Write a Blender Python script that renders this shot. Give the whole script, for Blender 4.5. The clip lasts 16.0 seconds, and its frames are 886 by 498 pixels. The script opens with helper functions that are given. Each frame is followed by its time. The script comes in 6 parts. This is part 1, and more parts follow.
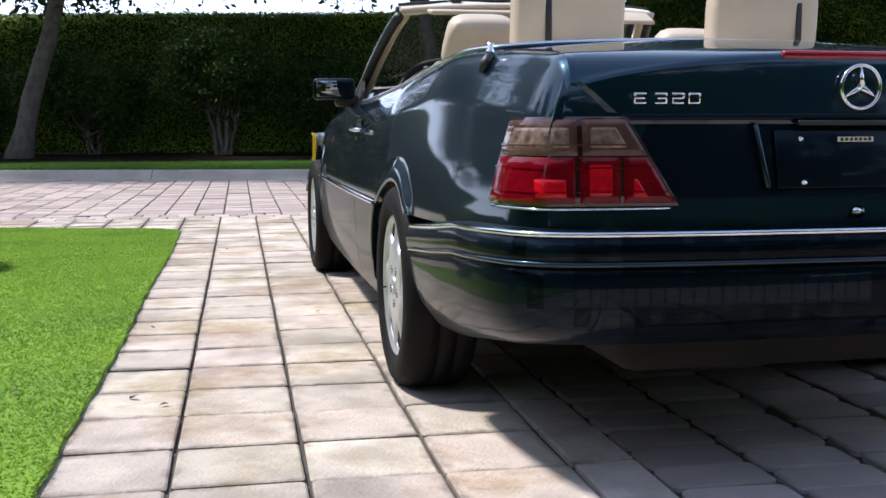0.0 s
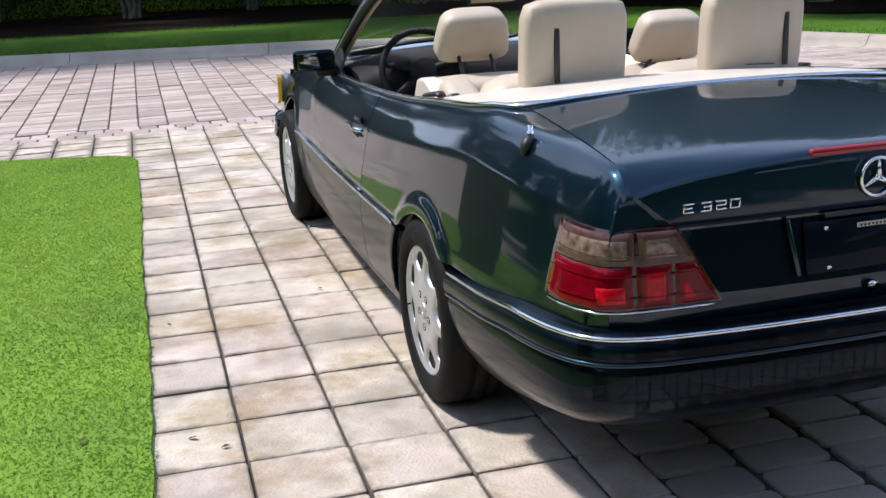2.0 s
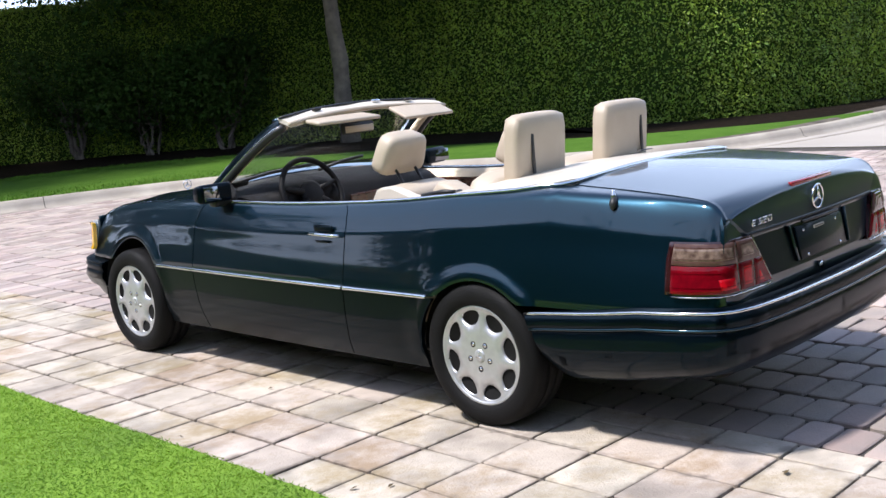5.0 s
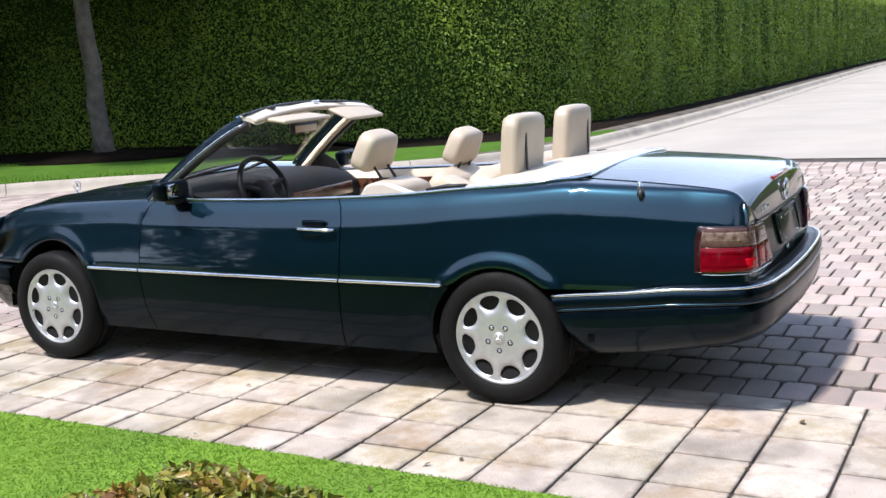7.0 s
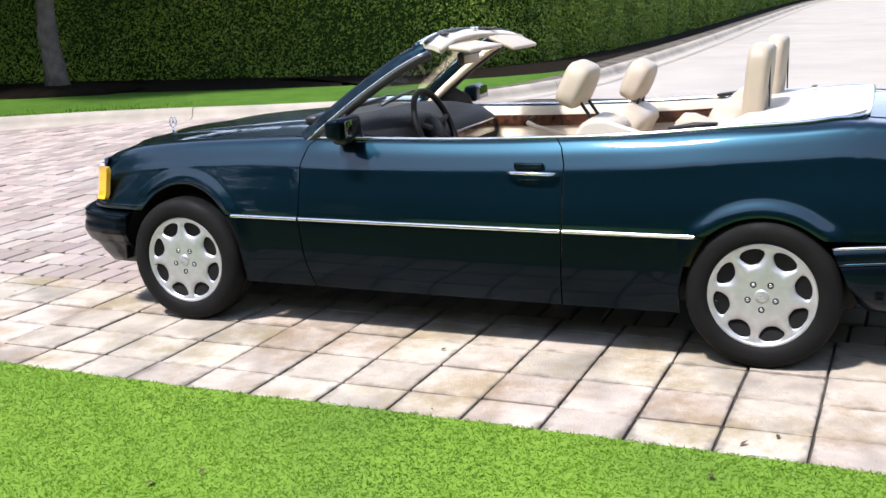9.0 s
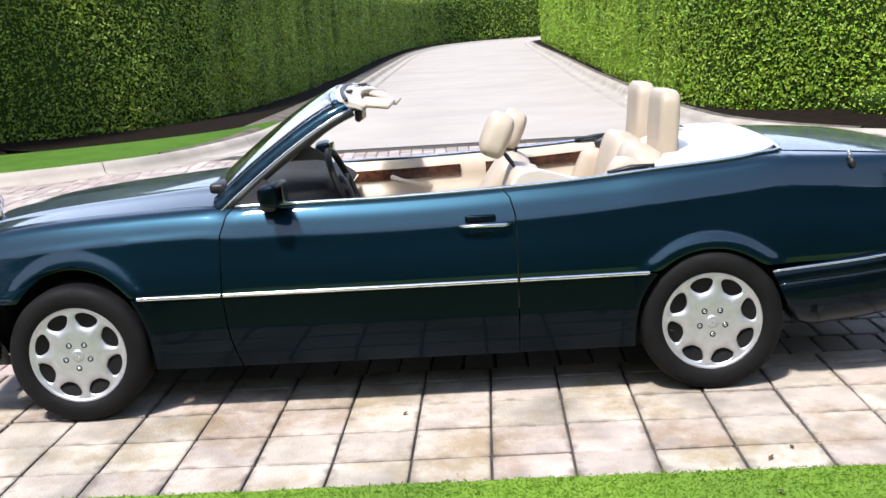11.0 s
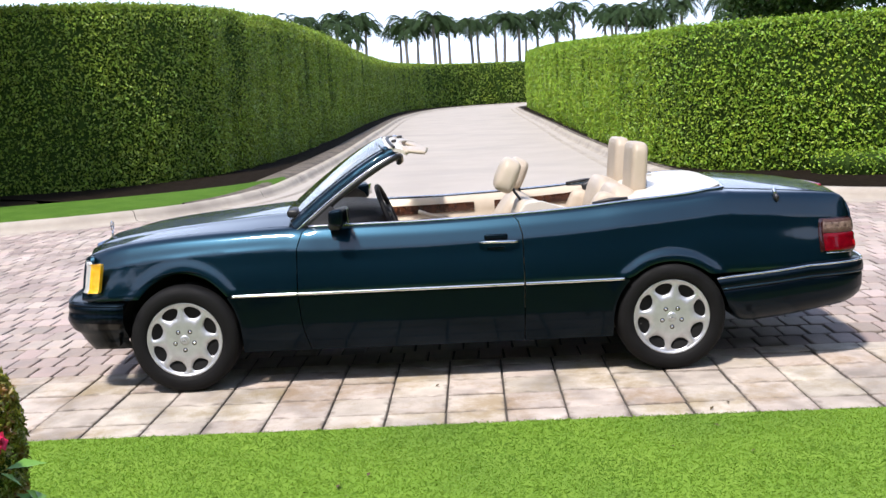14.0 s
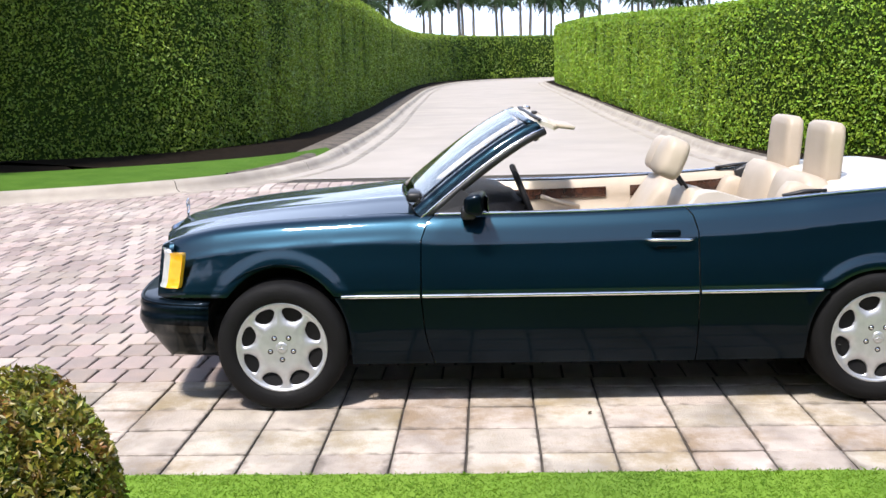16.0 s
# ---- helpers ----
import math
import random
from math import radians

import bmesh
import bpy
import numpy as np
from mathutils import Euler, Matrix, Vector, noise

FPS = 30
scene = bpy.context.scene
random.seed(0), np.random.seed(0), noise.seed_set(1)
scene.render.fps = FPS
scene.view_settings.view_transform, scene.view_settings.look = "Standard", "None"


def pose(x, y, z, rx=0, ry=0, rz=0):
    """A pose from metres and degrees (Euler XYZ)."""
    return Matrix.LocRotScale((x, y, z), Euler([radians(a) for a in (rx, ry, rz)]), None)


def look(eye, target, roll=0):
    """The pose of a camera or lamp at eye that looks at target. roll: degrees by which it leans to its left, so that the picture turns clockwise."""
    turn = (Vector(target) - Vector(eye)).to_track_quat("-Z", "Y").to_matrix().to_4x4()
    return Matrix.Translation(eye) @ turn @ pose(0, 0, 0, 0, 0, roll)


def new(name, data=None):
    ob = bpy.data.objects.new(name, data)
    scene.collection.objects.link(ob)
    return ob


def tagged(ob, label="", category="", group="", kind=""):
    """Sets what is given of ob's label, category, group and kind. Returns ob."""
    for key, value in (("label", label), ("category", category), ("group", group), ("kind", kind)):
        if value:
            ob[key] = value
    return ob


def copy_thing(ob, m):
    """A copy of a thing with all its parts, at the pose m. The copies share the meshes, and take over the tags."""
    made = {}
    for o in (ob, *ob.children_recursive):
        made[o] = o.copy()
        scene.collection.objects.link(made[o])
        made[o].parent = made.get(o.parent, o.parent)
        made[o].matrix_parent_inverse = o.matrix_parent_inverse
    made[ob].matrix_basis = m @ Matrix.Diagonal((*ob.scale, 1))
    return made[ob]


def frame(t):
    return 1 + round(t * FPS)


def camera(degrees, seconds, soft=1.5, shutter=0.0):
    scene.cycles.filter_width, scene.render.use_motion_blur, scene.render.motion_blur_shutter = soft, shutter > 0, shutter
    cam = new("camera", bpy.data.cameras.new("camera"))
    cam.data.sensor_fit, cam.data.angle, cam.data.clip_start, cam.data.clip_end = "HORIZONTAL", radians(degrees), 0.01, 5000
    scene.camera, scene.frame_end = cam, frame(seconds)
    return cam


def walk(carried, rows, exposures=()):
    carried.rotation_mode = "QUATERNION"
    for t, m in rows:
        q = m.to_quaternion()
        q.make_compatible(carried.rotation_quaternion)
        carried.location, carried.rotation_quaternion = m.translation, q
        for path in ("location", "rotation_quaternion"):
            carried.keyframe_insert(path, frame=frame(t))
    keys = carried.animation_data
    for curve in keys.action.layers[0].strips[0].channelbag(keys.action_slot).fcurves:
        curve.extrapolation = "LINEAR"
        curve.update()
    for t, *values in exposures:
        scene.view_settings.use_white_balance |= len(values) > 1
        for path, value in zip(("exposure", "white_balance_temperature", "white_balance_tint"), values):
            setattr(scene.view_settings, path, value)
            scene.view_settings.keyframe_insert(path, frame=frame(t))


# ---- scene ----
cam = camera(44.8, 16.0)
PATH = [
    (0, (-1.24, -3.187, 0.774), (-0.871, -1.234, 0.55), -0.2),
    (0.5, (-1.233, -3.23, 0.974), (-0.809, -1.3, 0.668), -1.1),
    (0.9, (-1.336, -3.284, 1.237), (-0.917, -1.374, 0.817), -0.6),
    (1, (-1.356, -3.291, 1.283), (-0.876, -1.405, 0.821), -0.3),
    (1.1, (-1.298, -3.238, 1.314), (-0.91, -1.337, 0.828), -2.5),
    (1.5, (-1.441, -3.266, 1.431), (-0.971, -1.373, 0.987), -4.2),
    (2, (-1.582, -3.198, 1.426), (-1.078, -1.339, 0.887), -2.6),
    (2.5, (-1.963, -3.213, 1.429), (-1.245, -1.417, 0.921), -4.6),
    (3, (-2.283, -3.214, 1.445), (-1.318, -1.528, 0.97), -3.4),
    (3.5, (-2.631, -3.201, 1.457), (-1.555, -1.567, 1.044), -4.0),
    (4, (-3.04, -3.186, 1.45), (-1.857, -1.625, 1.047), -4.2),
    (4.2, (-3.203, -3.176, 1.475), (-1.997, -1.628, 1.092), -5.0),
    (6.3, (-4.596, -2.424, 1.468), (-2.98, -1.287, 1.155), -3.3),
    (6.5, (-4.643, -2.333, 1.47), (-3.029, -1.205, 1.121), -3.7),
    (7, (-4.905, -2.043, 1.502), (-3.183, -1.084, 1.164), -3.4),
    (7.5, (-4.984, -1.692, 1.45), (-3.212, -0.823, 1.126), -2.4),
    (8, (-5.027, -1.288, 1.513), (-3.252, -0.455, 1.117), -3.1),
    (8.5, (-5.036, -0.916, 1.398), (-3.265, -0.082, 0.988), -1.4),
    (8.7, (-4.993, -0.758, 1.466), (-3.224, 0.069, 1.033), -2.0),
    (10.8, (-5.19, 0.8, 1.576), (-3.248, 1.009, 1.146), -3.6),
    (11, (-5.214, 0.892, 1.582), (-3.257, 0.99, 1.181), -3.6),
    (11.5, (-5.357, 1.083, 1.597), (-3.387, 1.048, 1.253), -1.3),
    (12, (-5.677, 1.063, 1.611), (-3.705, 1.067, 1.277), -2.4),
    (12.5, (-6.023, 1.091, 1.59), (-4.044, 1.082, 1.299), -3.2),
    (13, (-6.32, 1.135, 1.575), (-4.336, 1.119, 1.323), -2.7),
    (13.5, (-6.559, 1.071, 1.611), (-4.584, 1.104, 1.295), -2.1),
    (14, (-6.666, 1.058, 1.594), (-4.687, 1.121, 1.307), -2.9),
    (14.5, (-6.65, 1.088, 1.576), (-4.672, 1.118, 1.285), -2.1),
    (15, (-6.419, 1.199, 1.581), (-4.459, 1.276, 1.187), -3.5),
    (15.5, (-6.014, 1.418, 1.594), (-4.053, 1.429, 1.203), -3.2),
    (16, (-5.603, 1.739, 1.561), (-3.633, 1.829, 1.226), -1.4),
]
walk(cam, [(t, look(eye, target, roll)) for t, eye, target, roll in PATH], exposures=((0.0, 0.40, 6370, 14), (2.0, 0.30, 6370, 14), (4.0, 0.40, 6360, 14), (7.0, 0.53, 6430, 13), (8.0, 0.52, 6440, 13), (8.5, 0.58, 6460, 13), (11.0, 0.56, 6460, 13),
      (11.5, 0.56, 6480, 13), (12.5, 0.53, 6600, 14), (13.5, 0.46, 6640, 14), (14.5, 0.34, 6640, 15), (15.0, 0.32, 6630, 15), (15.5, 0.46, 6610, 14), (16.0, 0.49, 6600, 14)))

# ---- light ----
SUN = Vector((-0.50, 0.24, 1.0)).normalized()
world = bpy.data.worlds.new("sky")
scene.world = world
world.use_nodes = True
wn = world.node_tree.nodes
sky = wn.new("ShaderNodeTexSky")
sky.sky_type, sky.sun_disc = "NISHITA", False
sky.sun_elevation = math.asin(SUN.z)
sky.sun_rotation = math.atan2(SUN.x, SUN.y)
sky.air_density, sky.dust_density, sky.ozone_density = 1.0, 6.0, 1.0
haze = wn.new("ShaderNodeMix")
haze.data_type = "RGBA"
haze.inputs[0].default_value = 0.72
air = wn.new("ShaderNodeTexCoord")
height = wn.new("ShaderNodeSeparateXYZ")
world.node_tree.links.new(air.outputs["Generated"], height.inputs[0])
climb = wn.new("ShaderNodeMapRange")
climb.inputs[1].default_value, climb.inputs[2].default_value = 0.0, 0.78
world.node_tree.links.new(height.outputs["Z"], climb.inputs[0])
veil = wn.new("ShaderNodeMix")
veil.data_type = "RGBA"
veil.inputs[6].default_value, veil.inputs[7].default_value = (20.3, 24.3, 31.3, 1), (3.1, 5.05, 9.2, 1)
world.node_tree.links.new(climb.outputs[0], veil.inputs[0])
world.node_tree.links.new(veil.outputs[2], haze.inputs[7])
world.node_tree.links.new(sky.outputs[0], haze.inputs[6])
world.node_tree.links.new(haze.outputs[2], wn["Background"].inputs[0])
wn["Background"].inputs[1].default_value = 0.082

sun_data = bpy.data.lights.new("sun", "SUN")
sun_data.energy, sun_data.angle, sun_data.color = 4.3, radians(5.0), (1.0, 0.965, 0.92)
sun = new("sun", sun_data)
sun.matrix_world = look(SUN * 50, (0, 0, 0))


# ---- materials ----
def mat(name, c1, c2=None, scale=4.0, rough=0.5, metal=0.0, bump=0.0, bscale=60.0, coat=0.0, vary=0.0, spec=0.5,
        stain=None, stain_scale=1.2, stain_amount=0.5, hue=0.0, alpha=1.0, trans=0.0, rough2=None, thin=0.0, stain2=None, coat_ior=1.5, rim=None):
    m = bpy.data.materials.new(name)
    m.use_nodes = True
    nt = m.node_tree
    n, l = nt.nodes, nt.links
    b = n["Principled BSDF"]
    b.inputs["Roughness"].default_value = rough
    b.inputs["Metallic"].default_value = metal
    b.inputs["Specular IOR Level"].default_value = spec
    b.inputs["Coat Weight"].default_value = coat
    b.inputs["Coat Roughness"].default_value = 0.045
    b.inputs["Coat IOR"].default_value = coat_ior
    b.inputs["Alpha"].default_value = alpha
    b.inputs["Transmission Weight"].default_value = trans
    geo = n.new("ShaderNodeNewGeometry")
    if c2 is None:
        c2 = tuple(c * 0.86 for c in c1)
    noise1 = n.new("ShaderNodeTexNoise")
    noise1.inputs["Scale"].default_value, noise1.inputs["Detail"].default_value = scale, 6.0
    l.new(geo.outputs["Position"], noise1.inputs["Vector"])
    ramp = n.new("ShaderNodeMapRange")
    ramp.inputs[1].default_value, ramp.inputs[2].default_value = 0.34, 0.66
    l.new(noise1.outputs["Fac"], ramp.inputs[0])
    mix = n.new("ShaderNodeMix")
    mix.data_type = "RGBA"
    mix.inputs[6].default_value, mix.inputs[7].default_value = (*c1, 1), (*c2, 1)
    l.new(ramp.outputs[0], mix.inputs[0])
    col = mix.outputs[2]
    if stain:
        n2 = n.new("ShaderNodeTexNoise")
        n2.inputs["Scale"].default_value, n2.inputs["Detail"].default_value = stain_scale, 5.0
        l.new(geo.outputs["Position"], n2.inputs["Vector"])
        r2 = n.new("ShaderNodeMapRange")
        r2.inputs[1].default_value, r2.inputs[2].default_value, r2.inputs[4].default_value = 0.48, 0.68, stain_amount
        l.new(n2.outputs["Fac"], r2.inputs[0])
        m2 = n.new("ShaderNodeMix")
        m2.data_type = "RGBA"
        m2.inputs[7].default_value = (*stain, 1)
        l.new(r2.outputs[0], m2.inputs[0])
        l.new(col, m2.inputs[6])
        col = m2.outputs[2]
    if stain2:
        n3 = n.new("ShaderNodeTexNoise")
        n3.inputs["Scale"].default_value, n3.inputs["Detail"].default_value, n3.inputs["Roughness"].default_value = 1.7, 9.0, 0.72
        l.new(geo.outputs["Position"], n3.inputs["Vector"])
        r3 = n.new("ShaderNodeMapRange")
        r3.inputs[1].default_value, r3.inputs[2].default_value, r3.inputs[4].default_value = 0.48, 0.62, 0.85
        l.new(n3.outputs["Fac"], r3.inputs[0])
        m3 = n.new("ShaderNodeMix")
        m3.data_type = "RGBA"
        m3.inputs[7].default_value = (*stain2, 1)
        l.new(r3.outputs[0], m3.inputs[0])
        l.new(col, m3.inputs[6])
        col = m3.outputs[2]
    if rim:
        tc = n.new("ShaderNodeTexCoord")
        ab = n.new("ShaderNodeVectorMath")
        ab.operation = "ABSOLUTE"
        l.new(tc.outputs["Object"], ab.inputs[0])
        sp = n.new("ShaderNodeSeparateXYZ")
        l.new(ab.outputs[0], sp.inputs[0])
        mx = n.new("ShaderNodeMath")
        mx.operation = "MAXIMUM"
        l.new(sp.outputs["X"], mx.inputs[0])
        l.new(sp.outputs["Y"], mx.inputs[1])
        nr = n.new("ShaderNodeTexNoise")
        nr.inputs["Scale"].default_value, nr.inputs["Detail"].default_value = 13.0, 6.0
        l.new(geo.outputs["Position"], nr.inputs["Vector"])
        wob = n.new("ShaderNodeMath")
        wob.operation, wob.inputs[1].default_value = "MULTIPLY_ADD", 0.115
        l.new(nr.outputs["Fac"], wob.inputs[0])
        px = n.new("ShaderNodeSeparateXYZ")
        l.new(geo.outputs["Position"], px.inputs[0])
        creep = n.new("ShaderNodeMapRange")
        creep.inputs[1].default_value, creep.inputs[2].default_value = -1.70, -1.42
        creep.inputs[3].default_value, creep.inputs[4].default_value = 0.026, 0.0
        l.new(px.outputs["X"], creep.inputs[0])
        soil = n.new("ShaderNodeMath")
        soil.operation = "ADD"
        l.new(mx.outputs[0], soil.inputs[0])
        l.new(creep.outputs[0], soil.inputs[1])
        l.new(soil.outputs[0], wob.inputs[2])
        rr = n.new("ShaderNodeMapRange")
        rr.inputs[1].default_value, rr.inputs[2].default_value, rr.inputs[4].default_value = 0.186, 0.222, 0.8
        l.new(wob.outputs[0], rr.inputs[0])
        m4 = n.new("ShaderNodeMix")
        m4.data_type = "RGBA"
        m4.inputs[7].default_value = (*rim, 1)
        l.new(rr.outputs[0], m4.inputs[0])
        l.new(col, m4.inputs[6])
        col = m4.outputs[2]
    if vary or hue:
        info = n.new("ShaderNodeObjectInfo")
        add = n.new("ShaderNodeMath")
        add.operation = "ADD"
        l.new(info.outputs["Random"], add.inputs[0])
        l.new(geo.outputs["Random Per Island"], add.inputs[1])
        fr = n.new("ShaderNodeMath")
        fr.operation = "FRACT"
        l.new(add.outputs[0], fr.inputs[0])
        hsv = n.new("ShaderNodeHueSaturation")
        mr = n.new("ShaderNodeMapRange")
        mr.inputs[3].default_value, mr.inputs[4].default_value = 1 - vary, 1 + vary
        l.new(fr.outputs[0], mr.inputs[0])
        l.new(mr.outputs[0], hsv.inputs["Value"])
        if hue:
            f2 = n.new("ShaderNodeMath")
            f2.operation = "MULTIPLY"
            f2.inputs[1].default_value = 7.31
            l.new(fr.outputs[0], f2.inputs[0])
            f3 = n.new("ShaderNodeMath")
            f3.operation = "FRACT"
            l.new(f2.outputs[0], f3.inputs[0])
            mh = n.new("ShaderNodeMapRange")
            mh.inputs[3].default_value, mh.inputs[4].default_value = 0.5 - hue, 0.5 + hue
            l.new(f3.outputs[0], mh.inputs[0])
            l.new(mh.outputs[0], hsv.inputs["Hue"])
        l.new(col, hsv.inputs["Color"])
        col = hsv.outputs["Color"]
    l.new(col, b.inputs["Base Color"])
    if rough2 is not None:
        mrr = n.new("ShaderNodeMapRange")
        mrr.inputs[3].default_value, mrr.inputs[4].default_value = rough, rough2
        l.new(ramp.outputs[0], mrr.inputs[0])
        l.new(mrr.outputs[0], b.inputs["Roughness"])
    if bump:
        nb = n.new("ShaderNodeTexNoise")
        nb.inputs["Scale"].default_value, nb.inputs["Detail"].default_value = bscale, 5.0
        l.new(geo.outputs["Position"], nb.inputs["Vector"])
        bp = n.new("ShaderNodeBump")
        bp.inputs["Strength"].default_value, bp.inputs["Distance"].default_value = bump, 0.01
        l.new(nb.outputs["Fac"], bp.inputs["Height"])
        l.new(bp.outputs[0], b.inputs["Normal"])
    if thin:
        tr = n.new("ShaderNodeBsdfTranslucent")
        l.new(col, tr.inputs["Color"])
        ms = n.new("ShaderNodeMixShader")
        ms.inputs[0].default_value = thin
        l.new(b.outputs[0], ms.inputs[1])
        l.new(tr.outputs[0], ms.inputs[2])
        l.new(ms.outputs[0], n["Material Output"].inputs["Surface"])
    return m


PAINT = mat("paint_teal", (0.0040, 0.0220, 0.0375), (0.0046, 0.0245, 0.0410), 1.5, 0.37, 0.90, 0.0, 900, coat=1.0, spec=0.2, coat_ior=1.52)
CLAD = mat("paint_cladding", (0.0022, 0.0075, 0.0135), (0.0027, 0.009, 0.016), 1.5, 0.42, 0.85, 0.05, 500, coat=0.35, spec=0.2, coat_ior=1.33)
BUMPER = mat("paint_bumper", (0.0022, 0.0085, 0.0155), (0.0027, 0.0100, 0.018), 1.5, 0.44, 0.85, 0.02, 500, coat=0.5, spec=0.2, coat_ior=1.33)
CHROME = mat("chrome", (0.82, 0.83, 0.85), (0.75, 0.76, 0.78), 20, 0.10, 1.0)
SILVER = mat("wheel_silver", (0.60, 0.61, 0.63), (0.53, 0.54, 0.56), 30, 0.40, 0.70, 0.03, 300, coat=0.3)
RUBBER = mat("tyre_rubber", (0.0045, 0.0045, 0.005), (0.008, 0.008, 0.008), 9, 0.6, 0, 0.2, 120, spec=0.18, rough2=0.8)
BLACK = mat("black_plastic", (0.012, 0.012, 0.013), (0.02, 0.02, 0.021), 12, 0.45, 0, 0.1, 200)
DARK = mat("underbody_dark", (0.010, 0.010, 0.010), (0.016, 0.015, 0.014), 6, 0.9)
LEATHER = mat("cream_leather", (0.505, 0.425, 0.328), (0.455, 0.380, 0.290), 7, 0.48, 0, 0.12, 260)
COVER = mat("cream_cover", (0.66, 0.605, 0.52), (0.62, 0.565, 0.48), 5, 0.38, 0, 0.06, 300, coat=0.15)
WOOD = mat("dark_burl_wood", (0.075, 0.028, 0.014), (0.030, 0.012, 0.008), 22, 0.22, 0, 0, coat=0.8)
DASH = mat("dash_black", (0.0045, 0.0045, 0.0055), (0.008, 0.008, 0.009), 9, 0.6, 0, 0.15, 280, spec=0.18)
RED = mat("red_lens", (0.170, 0.0014, 0.007), (0.110, 0.0010, 0.005), 30, 0.10, 0, coat=0.5, spec=0.2, coat_ior=1.30)
# the LIT lens colours hold the glow that light makes inside the lamp
REDLIT = mat("red_lens_glow", (0.62, 0.005, 0.014), (0.34, 0.003, 0.010), 42, 0.10, 0, coat=0.5, spec=0.2, coat_ior=1.30)
REDBAR = mat("red_brake_bar", (0.26, 0.006, 0.014), (0.22, 0.005, 0.011), 30, 0.16, 0, coat=0.7)
SMOKE = mat("smoked_clear_lens", (0.060, 0.028, 0.024), (0.105, 0.058, 0.048), 25, 0.10, 0, coat=0.6, spec=0.25, coat_ior=1.33)
CLEARLIT = mat("clear_lens_glow", (0.26, 0.185, 0.145), (0.085, 0.052, 0.042), 42, 0.10, 0.2, coat=0.6, spec=0.25, coat_ior=1.33)
LAMPSHELL = mat("lamp_shell", (0.020, 0.004, 0.005), (0.030, 0.006, 0.007), 30, 0.15, 0, coat=0.8)
AMBER = mat("amber_lens", (0.90, 0.42, 0.01), (0.95, 0.55, 0.03), 20, 0.12, 0, coat=1.0)
CLEAR = mat("clear_lens", (0.72, 0.74, 0.74), (0.62, 0.65, 0.66), 26, 0.08, 0.2, coat=1.0)
GLASS = mat("glass", (0.93, 0.97, 0.95), (0.93, 0.97, 0.95), 1, 0.0, 0, trans=1.0)
GLASS.node_tree.nodes["Principled BSDF"].inputs["IOR"].default_value = 1.45
MIRROR = mat("mirror_glass", (0.26, 0.28, 0.30), (0.26, 0.28, 0.30), 1, 0.02, 1.0)

PAVER = mat("cream_paver", (0.560, 0.490, 0.415), (0.430, 0.372, 0.312), 6, 0.88, 0, 0.55, 90, vary=0.13, hue=0.012,
            stain=(0.25, 0.22, 0.185), stain_scale=2.6, stain_amount=0.9, stain2=(0.30, 0.225, 0.13), rim=(0.15, 0.125, 0.10))
COBBLE = mat("red_grey_cobble", (0.405, 0.322, 0.280), (0.335, 0.283, 0.256), 6, 0.9, 0, 0.5, 90, vary=0.26, hue=0.016,
             stain=(0.46, 0.40, 0.365), stain_scale=1.1, stain_amount=0.55)
JOINT = mat("joint_sand", (0.045, 0.039, 0.033), (0.085, 0.073, 0.06), 14, 0.95, 0, 0.6, 120)
CONCRETE = mat("pale_concrete", (0.425, 0.385, 0.340), (0.380, 0.342, 0.300), 0.8, 0.9, 0, 0.25, 40,
               stain=(0.31, 0.285, 0.26), stain_scale=0.35, stain_amount=0.5)
KERB = mat("kerb_concrete", (0.43, 0.385, 0.325), (0.34, 0.30, 0.25), 2.5, 0.9, 0, 0.4, 50,
           stain=(0.24, 0.215, 0.185), stain_scale=1.0, stain_amount=0.6)
TURF = mat("turf_soil", (0.138, 0.258, 0.018), (0.166, 0.286, 0.024), 3.0, 0.95, 0, 0.10, 90, stain=(0.115, 0.215, 0.020), stain_scale=1.3, stain_amount=0.8)
BLADE = mat("grass_blade", (0.158, 0.302, 0.019), (0.206, 0.352, 0.027), 1.1, 0.6, 0, vary=0.13, hue=0.012,
            stain=(0.105, 0.225, 0.02), stain_scale=1.5, stain_amount=0.8, thin=0.7)
SOIL = mat("mulch", (0.018, 0.013, 0.009), (0.008, 0.006, 0.004), 8, 1.0, 0, 0.9, 30, spec=0.05)
DIRT = mat("dry_soil", (0.15, 0.125, 0.10), (0.085, 0.070, 0.055), 5, 0.95, 0, 0.8, 40, stain=(0.035, 0.028, 0.022), stain_scale=2.2, stain_amount=0.95)
VERGE = mat("verge_turf", (0.055, 0.125, 0.014), (0.075, 0.155, 0.02), 3.0, 0.95, 0, 0.8, 60, spec=0.1, stain=(0.045, 0.10, 0.012), stain_scale=0.5)
VBLADE = mat("verge_blade", (0.075, 0.17, 0.014), (0.105, 0.21, 0.02), 1.1, 0.6, 0, vary=0.25, hue=0.012, spec=0.2, thin=0.2)
EARTH = mat("far_ground", (0.10, 0.14, 0.035), (0.14, 0.15, 0.05), 0.15, 0.95, 0, 0.3, 5)
# core of hedges and bushes, its dark green painted as shade between the leaves
CORE_SHADE = mat("foliage_core_shade", (0.020, 0.040, 0.008), (0.032, 0.060, 0.011), 9, 1.0, 0, 1.0, 26, spec=0.05)
LEAF = mat("ficus_leaf", (0.175, 0.305, 0.026), (0.260, 0.400, 0.036), 0.8, 0.40, 0, vary=0.36, hue=0.020, spec=0.30, thin=0.20)
LEAF_D = mat("hedge_leaf_dark", (0.165, 0.260, 0.034), (0.255, 0.360, 0.042), 0.8, 0.36, 0, vary=0.42, hue=0.016, spec=0.32, thin=0.26)
